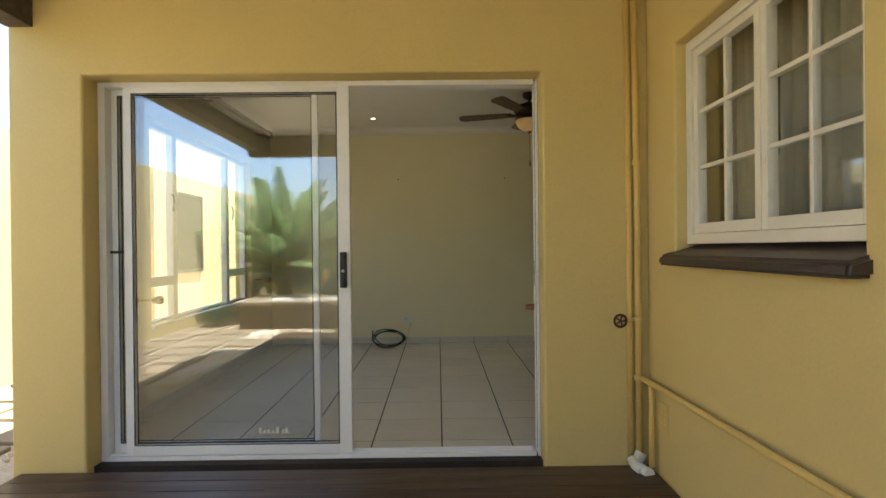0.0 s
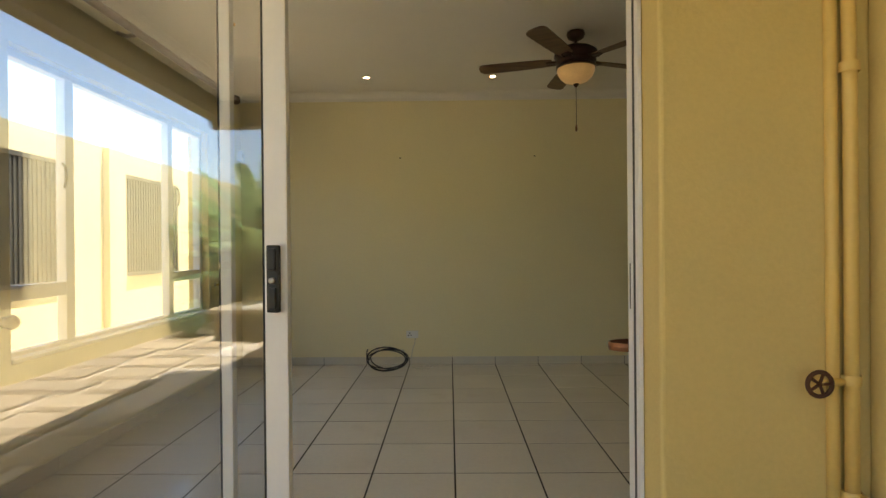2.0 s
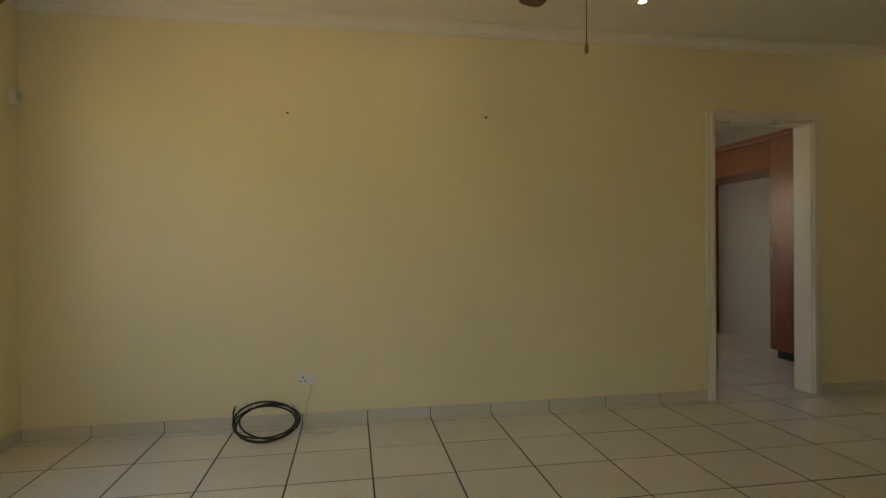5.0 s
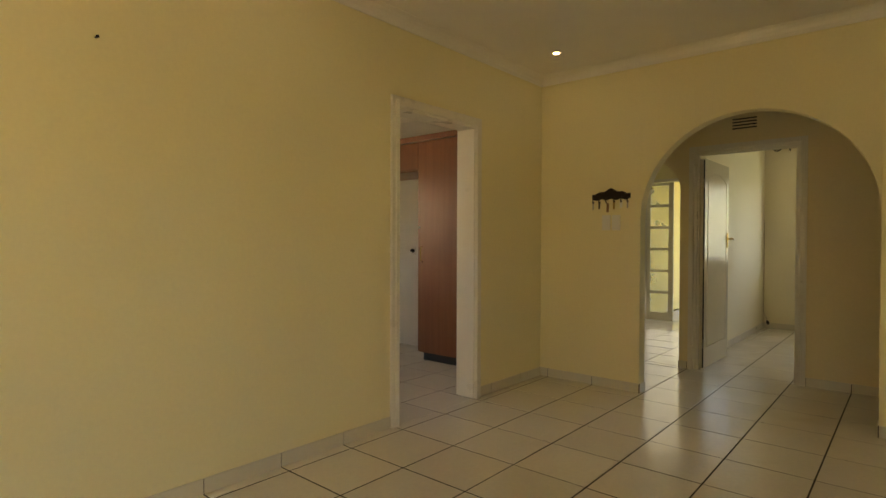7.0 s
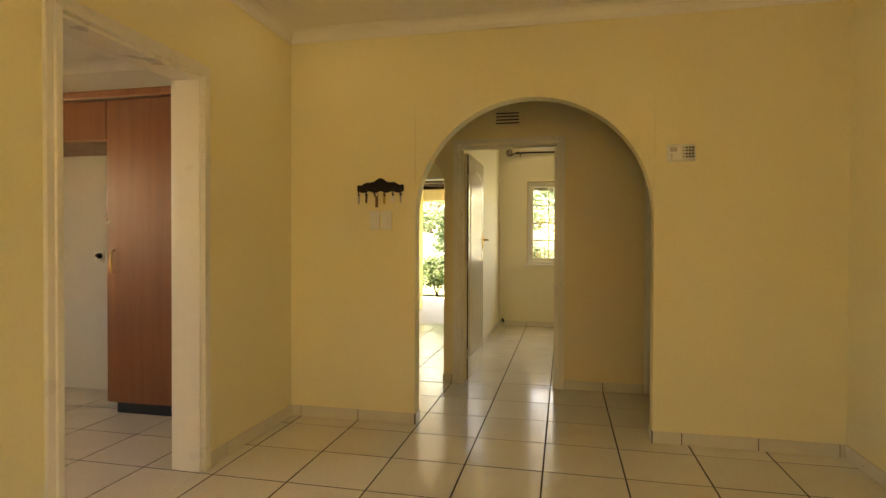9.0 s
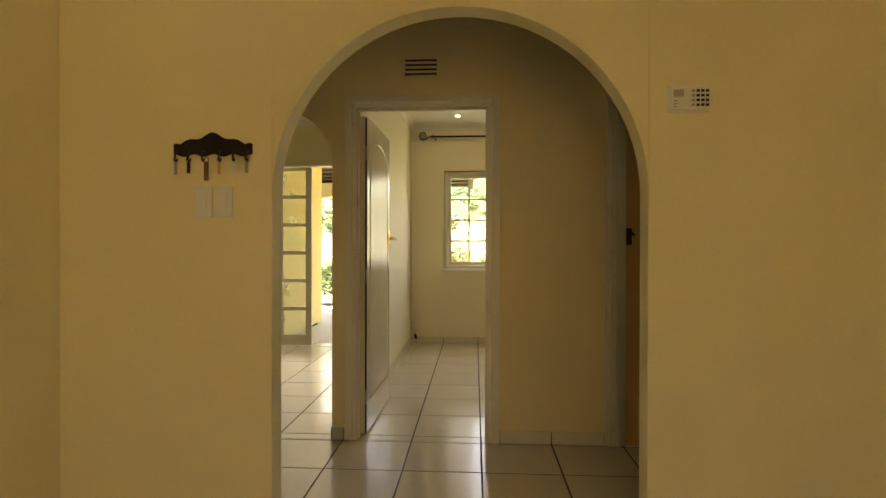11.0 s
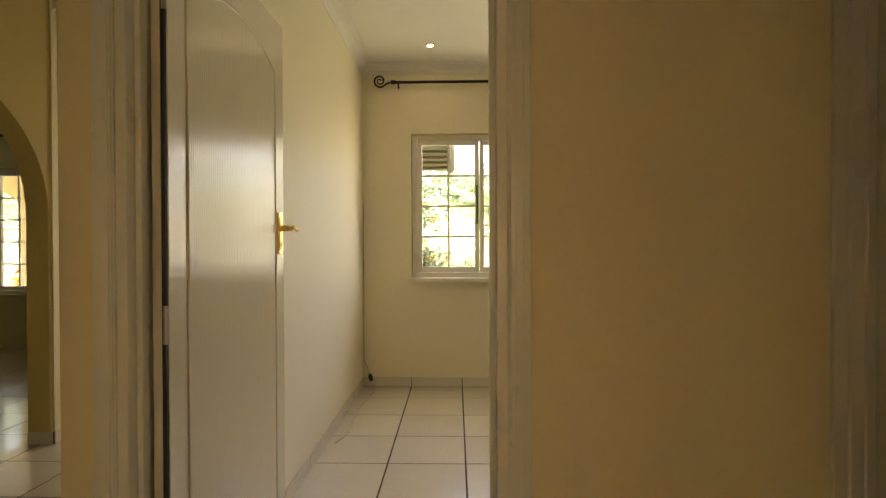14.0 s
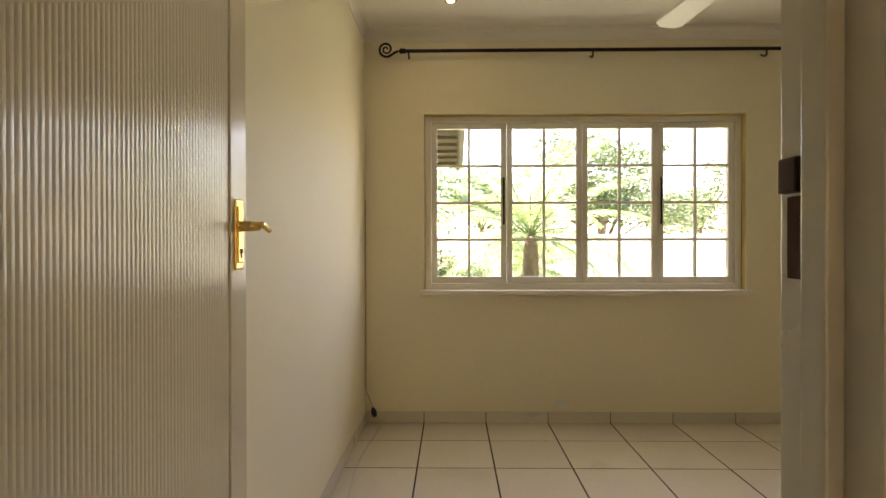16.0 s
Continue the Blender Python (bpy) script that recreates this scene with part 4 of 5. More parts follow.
tb = tieback(pose(WX1 + 0.0005, 6.77, 0.858, 0, 0, 8), "turned wooden curtain tieback on a brass stem")
copy_thing(tb, pose(WX1 + 0.0005, 4.30, 0.858, 0, 0, 3))

# bent copper band that holds back the curtain beside the sliding door
band = thing("curtain_holdback", "tarnished copper curtain holdback band by the sliding door", "tieback", pose(0.61, SY1 + 0.0005, 0.845))
bm = bmesh.new()
ring = [(0.105 * math.cos(radians(a)), 0.060 + 0.058 * math.sin(radians(a))) for a in range(0, 360, 12)]
cols = [[bm.verts.new((x * k, 0.060 + (y - 0.060) * k, z)) for k, z in ((1.0, -0.013), (1.02, 0.0), (1.0, 0.013), (0.975, 0.013), (0.975, -0.013))] for x, y in ring]
for c, e in zip(cols, cols[1:] + cols[:1]):
    for i in range(5):
        bm.faces.new((c[i], e[i], e[(i + 1) % 5], c[(i + 1) % 5]))
bmesh.ops.recalc_face_normals(bm, faces=bm.faces[:])
part("band", bm, M_COPPER, band)
part("wall_plate", box(-0.02, 0.02, 0, 0.006, -0.03, 0.03, 0.002), M_COPPER, band)
part("label", box(-0.030, 0.035, 0.1192, 0.1205, -0.010, 0.010), M_PVC, band, "worn cream paper label")

# coil of black cable with a loose white lead, by the socket
coil = thing("cable_coil", "coil of black electrical cable lying against the wall", "cable", pose(-0.62, 7.10, 0.014, 36, 0, 4))
bm = bmesh.new()
pts = []
rnd = random.Random(4)
for k in range(4 * 28):
    a = 2 * math.pi * k / 28
    lap = k / 28
    r = 0.168 + 0.012 * math.sin(lap * 2.1) + 0.006 * math.sin(a * 2 + lap)
    pts.append((r * 1.08 * math.cos(a) + 0.012 * math.sin(lap * 3), r * 0.80 * math.sin(a) + 0.14, 0.010 * math.sin(lap * 5 + a * 0.5) + 0.006 * (lap - 2)))
tube_into(bm, pts, 0.0062, 7)
part("coil", bm, M_BLACK, coil)
part("cable_end", tube([(-0.185, 0.14, 0.0), (-0.20, 0.17, 0.01), (-0.205, 0.22, 0.01), (-0.20, 0.27, 0.0)], 0.006, 7), M_BLACK, coil)
for a in (0.7, 2.2):
    part("cable_tie", turned([(0.016, -0.01), (0.018, -0.008), (0.018, 0.008), (0.016, 0.01)], 10, "y", (0.19 * math.cos(a), 0.15 * math.sin(a) + 0.14, 0.0)), M_LIGHTWIRE, coil, "pale cable tie")
lead = [(-0.370, 7.408, 0.265), (-0.375, 7.395, 0.220), (-0.400, 7.370, 0.140), (-0.410, 7.310, 0.020), (-0.390, 7.240, 0.007), (-0.310, 7.190, 0.006), (-0.230, 7.200, 0.006), (-0.190, 7.260, 0.006), (-0.230, 7.320, 0.006), (-0.270, 7.330, 0.012)]
solid("white_lead", tube(lead, 0.004, 7), M_LIGHTWIRE, "thin white lead hanging from the socket onto the tiles", "cable")


def plate(name, label, category, m, w, h, group=""):
    ob = thing(name, label, category, m, group=group)
    part("cover", box(-w / 2, w / 2, -0.009, 0, -h / 2, h / 2, 0.003), M_PVC, ob)
    return ob


sock = plate("wall_socket", "white three-pin wall socket with a switch", "socket", pose(-0.40, NY0 - 0.0005, 0.303), 0.12, 0.075)
for x, z, r in ((-0.025, 0.014, 0.006), (-0.038, -0.01, 0.005), (-0.012, -0.01, 0.005)):
    part("pin_hole", turned([(r, -0.0095), (r, -0.0102), (0, -0.0102)], 10, "y", (x, 0, z)), M_BLACK, sock)
part("switch_rocker", box(0.025, 0.045, -0.0125, -0.0085, -0.012, 0.012, 0.002), M_PVC, sock)
sw = plate("light_switch", "white light switch with an upright rocker", "light switch", pose(EX0 - 0.0005, 6.783, 1.393, 0, 0, -90), 0.073, 0.128, "light switches")
part("switch_rocker", box(-0.014, 0.014, -0.013, -0.0085, -0.03, 0.03, 0.002), M_PVC, sw)
copy_thing(sw, pose(EX0 - 0.0005, 6.697, 1.393, 0, 0, -90))
copy_thing(sw, pose(8.33, LY0 - 0.0125, 1.385))
copy_thing(sw, pose(8.55, LY0 - 0.0125, 1.43))

holder = thing("key_rack", "dark carved key rack with hanging keys", "key rack", pose(EX0 - 0.0005, 6.742, 1.615, 0, 0, -90))
bm = bmesh.new()
up, lo = [], []
for k in range(25):
    u = -0.165 + 0.33 * k / 24
    hump = 0.048 * math.exp(-(u / 0.105) ** 2) + 0.008 * math.cos(u * 60) + (0.012 if abs(u) > 0.14 else 0)
    lo_z = -0.028 + 0.006 * math.cos(u * 75)
    up.append((u, 0.010 + hump))
    lo.append((u, lo_z))
for y in (0.0, -0.014):
    row = [bm.verts.new((u, y, z)) for u, z in up] + [bm.verts.new((u, y, z)) for u, z in reversed(lo)]
    bm.faces.new(row if y else row[::-1])
bm.verts.ensure_lookup_table()
n = len(bm.verts) // 2
for i in range(n):
    j = (i + 1) % n
    bm.faces.new((bm.verts[i], bm.verts[j], bm.verts[n + j], bm.verts[n + i]))
part("backboard", bm, M_IRON, holder)
for k, u in enumerate((-0.15, -0.095, -0.035, 0.035, 0.095, 0.15)):
    part("hook", tube([(u, -0.012, -0.01), (u, -0.03, -0.03), (u, -0.034, -0.048), (u, -0.022, -0.056), (u, -0.014, -0.045)], 0.004, 7), M_IRON, holder)
for u, h, mm, w_ in ((-0.15, 0.06, M_STEEL, 0.012), (-0.095, 0.055, M_IRON, 0.014), (-0.02, 0.085, M_KNOB, 0.02), (0.035, 0.06, M_BRASS, 0.014), (0.095, 0.05, M_PVC, 0.024), (0.15, 0.055, M_STEEL, 0.012)):
    bm = box(u - w_ / 2, u + w_ / 2, -0.027, -0.023, -0.05 - h, -0.058, 0.0015)
    tube_into(bm, [(u + 0.01 * math.cos(a), -0.025, -0.05 + 0.012 * math.sin(a)) for a in [radians(30 * i) for i in range(13)]], 0.0015, 5)
    part("key", bm, mm, holder)

pad = plate("alarm_keypad", "white alarm keypad with two columns of rubber keys", "keypad", pose(EX0 - 0.0005, 4.812, 1.795, 0, 0, -90), 0.165, 0.105)
part("raised_cover", box(-0.078, 0.078, -0.022, -0.0085, -0.048, 0.048, 0.005), M_PVC, pad)
for i in range(4):
    for j in range(4):
        part("key", box(0.004 + i * 0.018, 0.016 + i * 0.018, -0.025, -0.0215, 0.024 - j * 0.0185, 0.034 - j * 0.0185, 0.001), M_BLACK if i else M_STEEL, pad)
part("display", box(-0.066, -0.026, -0.0228, -0.0215, 0.006, 0.034), M_STEEL, pad)
for j in range(3):
    part("status_light", box(-0.064, -0.052, -0.0228, -0.0215, -0.036 + j * 0.012, -0.031 + j * 0.012), M_STEEL, pad)
pir = thing("alarm_sensor", "small white alarm sensor in the corner", "sensor", pose(WX1 + 0.0005, 7.34, 2.10))
part("sensor_body", box(0, 0.045, -0.035, 0.035, -0.05, 0.05, 0.008), M_PVC, pir)
part("sensor_lens", box(0.045, 0.05, -0.022, 0.022, -0.02, 0.025, 0.003), M_LIGHTWIRE, pir)
for x, z in ((-0.505, 2.07), (0.838, 2.08)):
    solid("wall_nail", turned([(0.0, 0.0), (0.004, 0.0), (0.004, -0.02), (0.007, -0.021), (0.007, -0.024), (0.0, -0.024)], 10, "y", (x, NY0, z)), M_IRON, "small dark nail in the wall", "nail", "wall nails")
solid("wall_wire", tube([(-2.113, 6.69, 0.86), (-2.105, 6.67, 0.80), (-2.111, 6.69, 0.72), (-2.105, 6.75, 0.70), (-2.111, 6.77, 0.66)], 0.003, 6), M_LIGHTWIRE, "loose thin white wire on the wall", "cable")

# ---- hall ----
vent = thing("wall_vent", "louvred wall vent above the door", "vent", pose(HX0 - 0.0005, 5.99, 2.315, 0, 0, -90))
part("frame", box(-0.105, 0.105, -0.004, 0, -0.065, 0.065, 0.002), M_HALL, vent)
for k in range(4):
    part("slot", box(-0.098, 0.098, -0.0055, -0.0035, 0.035 - k * 0.028, 0.047 - k * 0.028), M_SEAL_SHADE, vent)

# ---- bedroom ----
rod = thing("curtain_rod", "black iron curtain rod with spiral ends", "curtain rod", pose(BX0 - 0.07, -0.15, 2.558))
part("rod", turned([(0.0, 3.55), (0.012, 3.55), (0.012, 6.31), (0.017, 6.315), (0.017, 6.35), (0.0, 6.36)], 14, "y"), M_IRON, rod)
spiral = [(0, 6.36, 0.0), (0, 6.39, -0.012)] + [(0, 6.445 + 0.052 * (1 - k / 50) * math.cos(radians(-115) + k * 0.27), 0.012 + 0.052 * (1 - k / 50) * math.sin(radians(-115) + k * 0.27)) for k in range(44)]
part("spiral_end", tube(spiral, 0.0085, 8, 0.005), M_IRON, rod)
for y in (3.87, 5.04, 6.29):
    part("bracket", tube([(0.0695, y, -0.02), (0.02, y, -0.045), (0.0, y, -0.04), (0.0, y, -0.012)], 0.006, 8), M_IRON, rod)
ceiling_fan("ceiling_fan", "white three-bladed ceiling fan of the bedroom", pose(7.60, 4.60, CEIL - 0.0005), 3, M_PVC, M_WHITE, lamp=False, turn=8, radius=0.66)
box_socket = plate("wall_socket", "white surface socket box just above the skirting", "socket", pose(BX0 - 0.0005, 5.085, 0.13, 0, 0, -90), 0.09, 0.06)
part("socket_box", box(-0.04, 0.04, -0.03, -0.0085, -0.026, 0.026, 0.004), M_PVC, box_socket)
solid("corner_cable", tube([(BX0 - 0.006, BY - 0.006, 1.55), (BX0 - 0.005, BY - 0.007, 0.8), (BX0 - 0.007, BY - 0.006, 0.22), (BX0 - 0.03, BY - 0.04, 0.16), (BX0 - 0.05, BY - 0.07, 0.10)], 0.0018, 6), M_KNOB, "thin brown cable running down the corner", "cable")
plug = thing("plug", "black plug lying in the corner with a white lead", "plug", pose(BX0 - 0.06, BY - 0.07, 0.085, 0, 30, 40))
part("plug_body", turned([(0.0, -0.03), (0.014, -0.028), (0.019, 0.0), (0.017, 0.02), (0.007, 0.035), (0.0, 0.036)], 14), M_BLACK, plug)
solid("floor_lead", tube([(BX0 - 0.06, BY - 0.10, 0.055), (BX0 - 0.09, BY - 0.12, 0.007), (BX0 - 0.30, BY - 0.10, 0.005), (BX0 - 0.7, BY - 0.07, 0.005), (BX0 - 1.2, BY - 0.10, 0.005), (BX0 - 1.35, BY - 0.06, 0.005)], 0.004, 6), M_LIGHTWIRE, "thin white lead along the skirting", "cable")

# ---- lounge ----
rod2 = thing("curtain_rod", "black iron curtain rod over the lounge window", "curtain rod", pose(OX0 - 0.07, -0.5, 2.485))
part("rod", turned([(0.0, 10.45), (0.014, 10.45), (0.014, 13.0), (0.0, 13.0)], 12, "y"), M_IRON, rod2)
for y in (10.6, 11.7, 12.85):
    part("bracket", tube([(0.0695, y, -0.03), (0.0, y, -0.03), (0.0, y, -0.01)], 0.006, 8), M_IRON, rod2)

# ---- kitchen ----
cab = thing("tall_cabinet", "tall cherry-veneered kitchen cabinet on a black plinth", "cabinet", pose(4.16, -0.03, 0))
part("body", box(0.02, 0.555, 7.62, 8.72, 0.09, 2.25), M_CAB, cab)
part("plinth", box(0.07, 0.555, 7.62, 8.70, 0.0, 0.09), M_BLACK, cab, "black plinth")
for y0, y1, hy in ((7.622, 8.166, 7.69), (8.172, 8.718, 8.655)):
    dr = part("door", box(0.0, 0.0195, y0, y1, 0.10, 2.24, 0.003), M_CAB, cab)
    part("handle", tube([(0.0, hy, 1.02), (-0.028, hy, 1.035), (-0.034, hy, 1.10), (-0.028, hy, 1.165), (0.0, hy, 1.18)], 0.007, 10), M_BRASS, dr, "bowed brass handle")
part("cornice", box(-0.03, 0.555, 7.60, 10.30, 2.25, 2.31, 0.012), M_CAB, cab)
part("child_catch", box(-0.012, 0.0, 8.69, 8.715, 1.36, 1.385, 0.003), M_PVC, cab)
bridge = thing("bridge_cabinet", "cherry-veneered cabinet bridging the empty fridge space", "cabinet", pose(4.16, -0.03, 0))
part("body", box(0.02, 0.555, 8.722, 10.28, 1.955, 2.249), M_CAB, bridge)
dr = part("door", box(0.0, 0.0195, 8.724, 10.278, 1.965, 2.24, 0.003), M_CAB, bridge)
part("handle", tube([(0.0, 9.1, 2.06), (-0.026, 9.12, 2.06), (-0.03, 9.2, 2.06), (-0.026, 9.28, 2.06), (0.0, 9.3, 2.06)], 0.007, 10), M_BRASS, dr, "bowed brass handle")
solid("cabinet_end_panel", box(4.16, 4.715, 10.252, 10.27, 0.0, 2.249), M_CAB, "cherry-veneered end panel beside the fridge space", "panel")
ks = plate("wall_socket", "white wall socket with a black plug in the fridge space", "socket", pose(4.7195, 9.30, 1.12, 0, 0, -90), 0.10, 0.10)
part("plug", turned([(0.0, -0.055), (0.012, -0.05), (0.022, -0.03), (0.024, -0.009), (0.0, -0.009)], 14, "y", (0.015, 0, 0)), M_BLACK, ks, "black plug")
part("plug_lead", tube([(0.015, -0.05, -0.005), (0.06, -0.055, -0.05), (0.13, -0.02, -0.06), (0.22, -0.012, 0.0)], 0.004, 6), M_PVC, ks, "white lead")

# ---- wing room behind the patio window ----
bm = bmesh.new()
rows = []
for z in (0.9, 2.3):
    rows.append([bm.verts.new((1.39 + 0.022 * math.sin(k * 0.9) + 0.008 * math.sin(k * 2.3), 1.83 + k * 0.012, z)) for k in range(106)])
for i in range(105):
    bm.faces.new((rows[0][i], rows[0][i + 1], rows[1][i + 1], rows[1][i])).smooth = True
net = solid("net_curtain", bm, M_NET, "grey net curtain hanging in folds behind the panes", "curtain")
sm = net.modifiers.new("thickness", "SOLIDIFY")
sm.thickness = 0.002
solid("curtain_rail", tube([(1.39, 1.78, 2.31), (1.39, 3.14, 2.31)], 0.008, 8), M_PVC, "slim white curtain rail above the net curtain", "curtain rail")


# ---- patio ----
DECK_MESH = mesh_of("deck_board", box(-1.66, 1.66, -0.058, 0.058, -0.022, 0.0, 0.003), M_DECK)
deck = thing("deck", "dark stained timber deck boards", "deck", pose(-0.552, 0, 0.028), kind="structure")
k = 0
y = SY0 - 0.075
while y > -1.07:
    ob = new("deck_board", DECK_MESH)
    ob.parent = deck
    ob.location = (0, y, random.uniform(-0.001, 0.001))
    y -= 0.122
solid("deck_fascia", box(-2.24, -2.215, -1.10, SY0 - 0.01, -0.138, 0.026, 0.003), M_DECK, "dark timber fascia along the deck edge", "fascia", kind="structure")

pipes = thing("water_pipes", "ochre-painted water pipes running down the corner", "pipe", pose(0.138, 0.35, 0))
part("riser", tube([(0.875, 3.045, 0.03), (0.875, 3.045, 1.2), (0.87, 3.045, 2.6)], 0.016, 12), M_PIPE, pipes)
part("riser", tube([(0.915, 3.03, 0.05), (0.915, 3.03, 1.5), (0.905, 3.035, 2.6)], 0.018, 12), M_PIPE, pipes)
part("branch", tube([(0.925, 3.03, 0.50), (0.935, 2.96, 0.495), (0.938, 2.80, 0.497), (0.938, 1.4, 0.52), (0.938, -3.0, 0.60)], 0.014, 12), M_PIPE, pipes)
part("branch", tube([(0.943, 2.93, 0.49), (0.943, 2.93, 0.06)], 0.014, 12), M_PIPE, pipes)
for z in (0.50, 0.81, 1.645):
    part("pipe_clip", turned([(0.024, -0.014), (0.026, -0.01), (0.026, 0.01), (0.024, 0.014)], 14, at=(0.913, 3.031, z)), M_PIPE, pipes)
part("elbow", tube([(0.925, 3.03, 0.10), (0.895, 3.025, 0.045), (0.90, 2.98, 0.035), (0.92, 2.9, 0.035)], 0.030, 12), M_PVC, pipes, "white plastic elbow")
part("elbow", tube([(0.87, 3.03, 0.07), (0.88, 2.99, 0.04), (0.89, 2.93, 0.035)], 0.024, 12), M_PVC, pipes, "white plastic elbow")
valve = part("valve_stem", tube([(0.915, 3.03, 0.805), (0.84, 3.02, 0.807), (0.812, 3.005, 0.807)], 0.010, 10), M_PIPE, pipes)
bm = tube([(0.81 + 0.032 * math.cos(radians(a)), 3.0, 0.807 + 0.032 * math.sin(radians(a))) for a in range(0, 361, 15)], 0.006, 8)
for a in (0, 72, 144, 216, 288):
    tube_into(bm, [(0.81, 3.0, 0.807), (0.81 + 0.032 * math.cos(radians(a)), 3.0, 0.807 + 0.03 * math.sin(radians(a)))], 0.004, 6)
part("hand_wheel", bm, M_RUST, valve, "rusty iron hand wheel")
brick = thing("air_brick", "painted terracotta air brick in the wall", "air brick", pose(1.1145, 3.235, 0.34, 0, 0, -90))
part("face", box(-0.085, 0.085, -0.006, 0, -0.075, 0.075, 0.003), M_OUT, brick)
for i in range(4):
    for j in range(5):
        part("slot", box(-0.068 + i * 0.037, -0.045 + i * 0.037, -0.0075, -0.0055, -0.062 + j * 0.026, -0.048 + j * 0.026), M_PIPE, brick)

# paving slabs with pebble joints beside and behind the deck
paving = solid("pavement", box(-4.22, 6.0, -6.9, 11.0, -0.139, -0.105), M_SOIL, kind="structure")
rnd = random.Random(11)
slab_meshes = []
for w, d in ((0.60, 0.44), (0.46, 0.44), (0.76, 0.44)):
    bm = box(-w / 2, w / 2, -d / 2, d / 2, -0.03, 0.0, 0.008)
    slab_meshes.append((w, mesh_of("paving_slab", bm, M_SLAB)))
y = -4.6
while y < 9.0:
    x = -4.15
    while x < (-2.25 if y > -1.37 else 0.8):
        w, me = slab_meshes[rnd.randrange(3)]
        lim = -2.22 if y > -1.37 else 0.9
        if x + w > lim:
            break
        in_pond = -3.55 < x + w / 2 < -0.2 and y < -2.02
        if not in_pond:
            ob = new("paving_slab", me)
            ob.parent = paving
            ob.matrix_basis = pose(x + w / 2, y, -0.078 + rnd.uniform(-0.004, 0.004), rnd.uniform(-0.5, 0.5), rnd.uniform(-0.5, 0.5), rnd.uniform(-1.5, 1.5))
        x += w + 0.09
    y += 0.53


def pebbles(name, spots, label):
    bm = bmesh.new()
    for x, y, r in spots:
        m = pose(x, y, -0.10 + r * 0.35, rnd.uniform(0, 360), rnd.uniform(0, 360), rnd.uniform(0, 360)) @ Matrix.Diagonal((r, r * rnd.uniform(0.7, 1), r * rnd.uniform(0.5, 0.8), 1))
        bmesh.ops.create_icosphere(bm, subdivisions=1, radius=1.0, matrix=m)
    return solid(name, bm, M_PEBBLE, label, "pebbles", kind="stuff")


spots = [(rnd.uniform(-2.9, 0.9), rnd.uniform(-1.92, -1.17), rnd.uniform(0.02, 0.05)) for _ in range(420)]
pebbles("pebble_bed", spots, "bed of pale river pebbles along the deck")
spots = []
yy = -1.9
while yy < 7.5:
    for _ in range(42):
        spots.append((rnd.uniform(-4.1, -2.28), yy + rnd.gauss(0, 0.03), rnd.uniform(0.010, 0.022)))
    yy += 0.53
pebbles("pebble_joints", spots, "small pebbles filling the joints between slabs")

# raised timber-clad tub behind the patio
tub = thing("spa_tub", "low spa tub clad in upright timber slats", "spa tub", pose(-1.95, -2.82, -0.138))
part("shell", box(-1.28, 1.28, -0.62, 0.62, 0.0, 0.44), M_TIMBER, tub)
bm = bmesh.new()
box_into(bm, -1.36, 1.36, -0.70, -0.45, 0.44, 0.50, 0.012)
box_into(bm, -1.36, 1.36, 0.45, 0.70, 0.44, 0.50, 0.012)
box_into(bm, -1.36, -1.08, -0.45, 0.45, 0.44, 0.50, 0.012)
box_into(bm, 1.08, 1.36, -0.45, 0.45, 0.44, 0.50, 0.012)
part("rim", bm, M_SLAB, tub, "sandstone rim")
part("cover", box(-1.079, 1.079, -0.449, 0.449, 0.44, 0.47, 0.006), M_WHITE, tub, "white cover")
slat = mesh_of("slat", box(-0.036, 0.036, 0.0, 0.018, 0.01, 0.438, 0.003), M_TIMBER)
for k in range(30):
    ob = new("slat", slat)
    ob.parent = tub
    ob.matrix_basis = pose(-1.24 + k * 0.0855, 0.6205, 0)


# ---- plants ----
def frond_into(bm, base, azim, lift, length, droop, leaflets=34, width=0.028, leaf_len=0.34):
    """A palm frond: a bowed rib with two rows of narrow leaflets."""
    a = radians(azim)
    out, side = Vector((math.cos(a), math.sin(a), 0)), Vector((-math.sin(a), math.cos(a), 0))
    pts = []
    ang = radians(lift)
    p = Vector(base)
    n = 12
    for i in range(n + 1):
        pts.append(p.copy())
        p = p + (out * math.cos(ang) + Vector((0, 0, 1)) * math.sin(ang)) * (length / n)
        ang -= radians(droop / n)
    tube_into(bm, pts, 0.014, 5, 0.004)
    for k in range(leaflets):
        f = 0.14 + 0.86 * k / leaflets
        i = min(int(f * n), n - 1)
        q = pts[i].lerp(pts[i + 1], f * n - i)
        d = (pts[i + 1] - pts[i]).normalized()
        up = side.cross(d)
        ll = leaf_len * (math.sin(math.pi * min(f * 0.85 + 0.15, 1)) * 0.8 + 0.25)
        for s in (-1, 1):
            tip = q + (side * s * 0.72 + d * 0.62 + up * rnd.uniform(0.12, 0.34)) * ll + Vector((0, 0, -0.12 * ll))
            wv = d * width * 0.5
            v = [bm.verts.new(c) for c in (q - wv, q + wv, q.lerp(tip, 0.55) + wv * 0.9, tip, q.lerp(tip, 0.55) - wv * 0.9)]
            bm.faces.new(v)


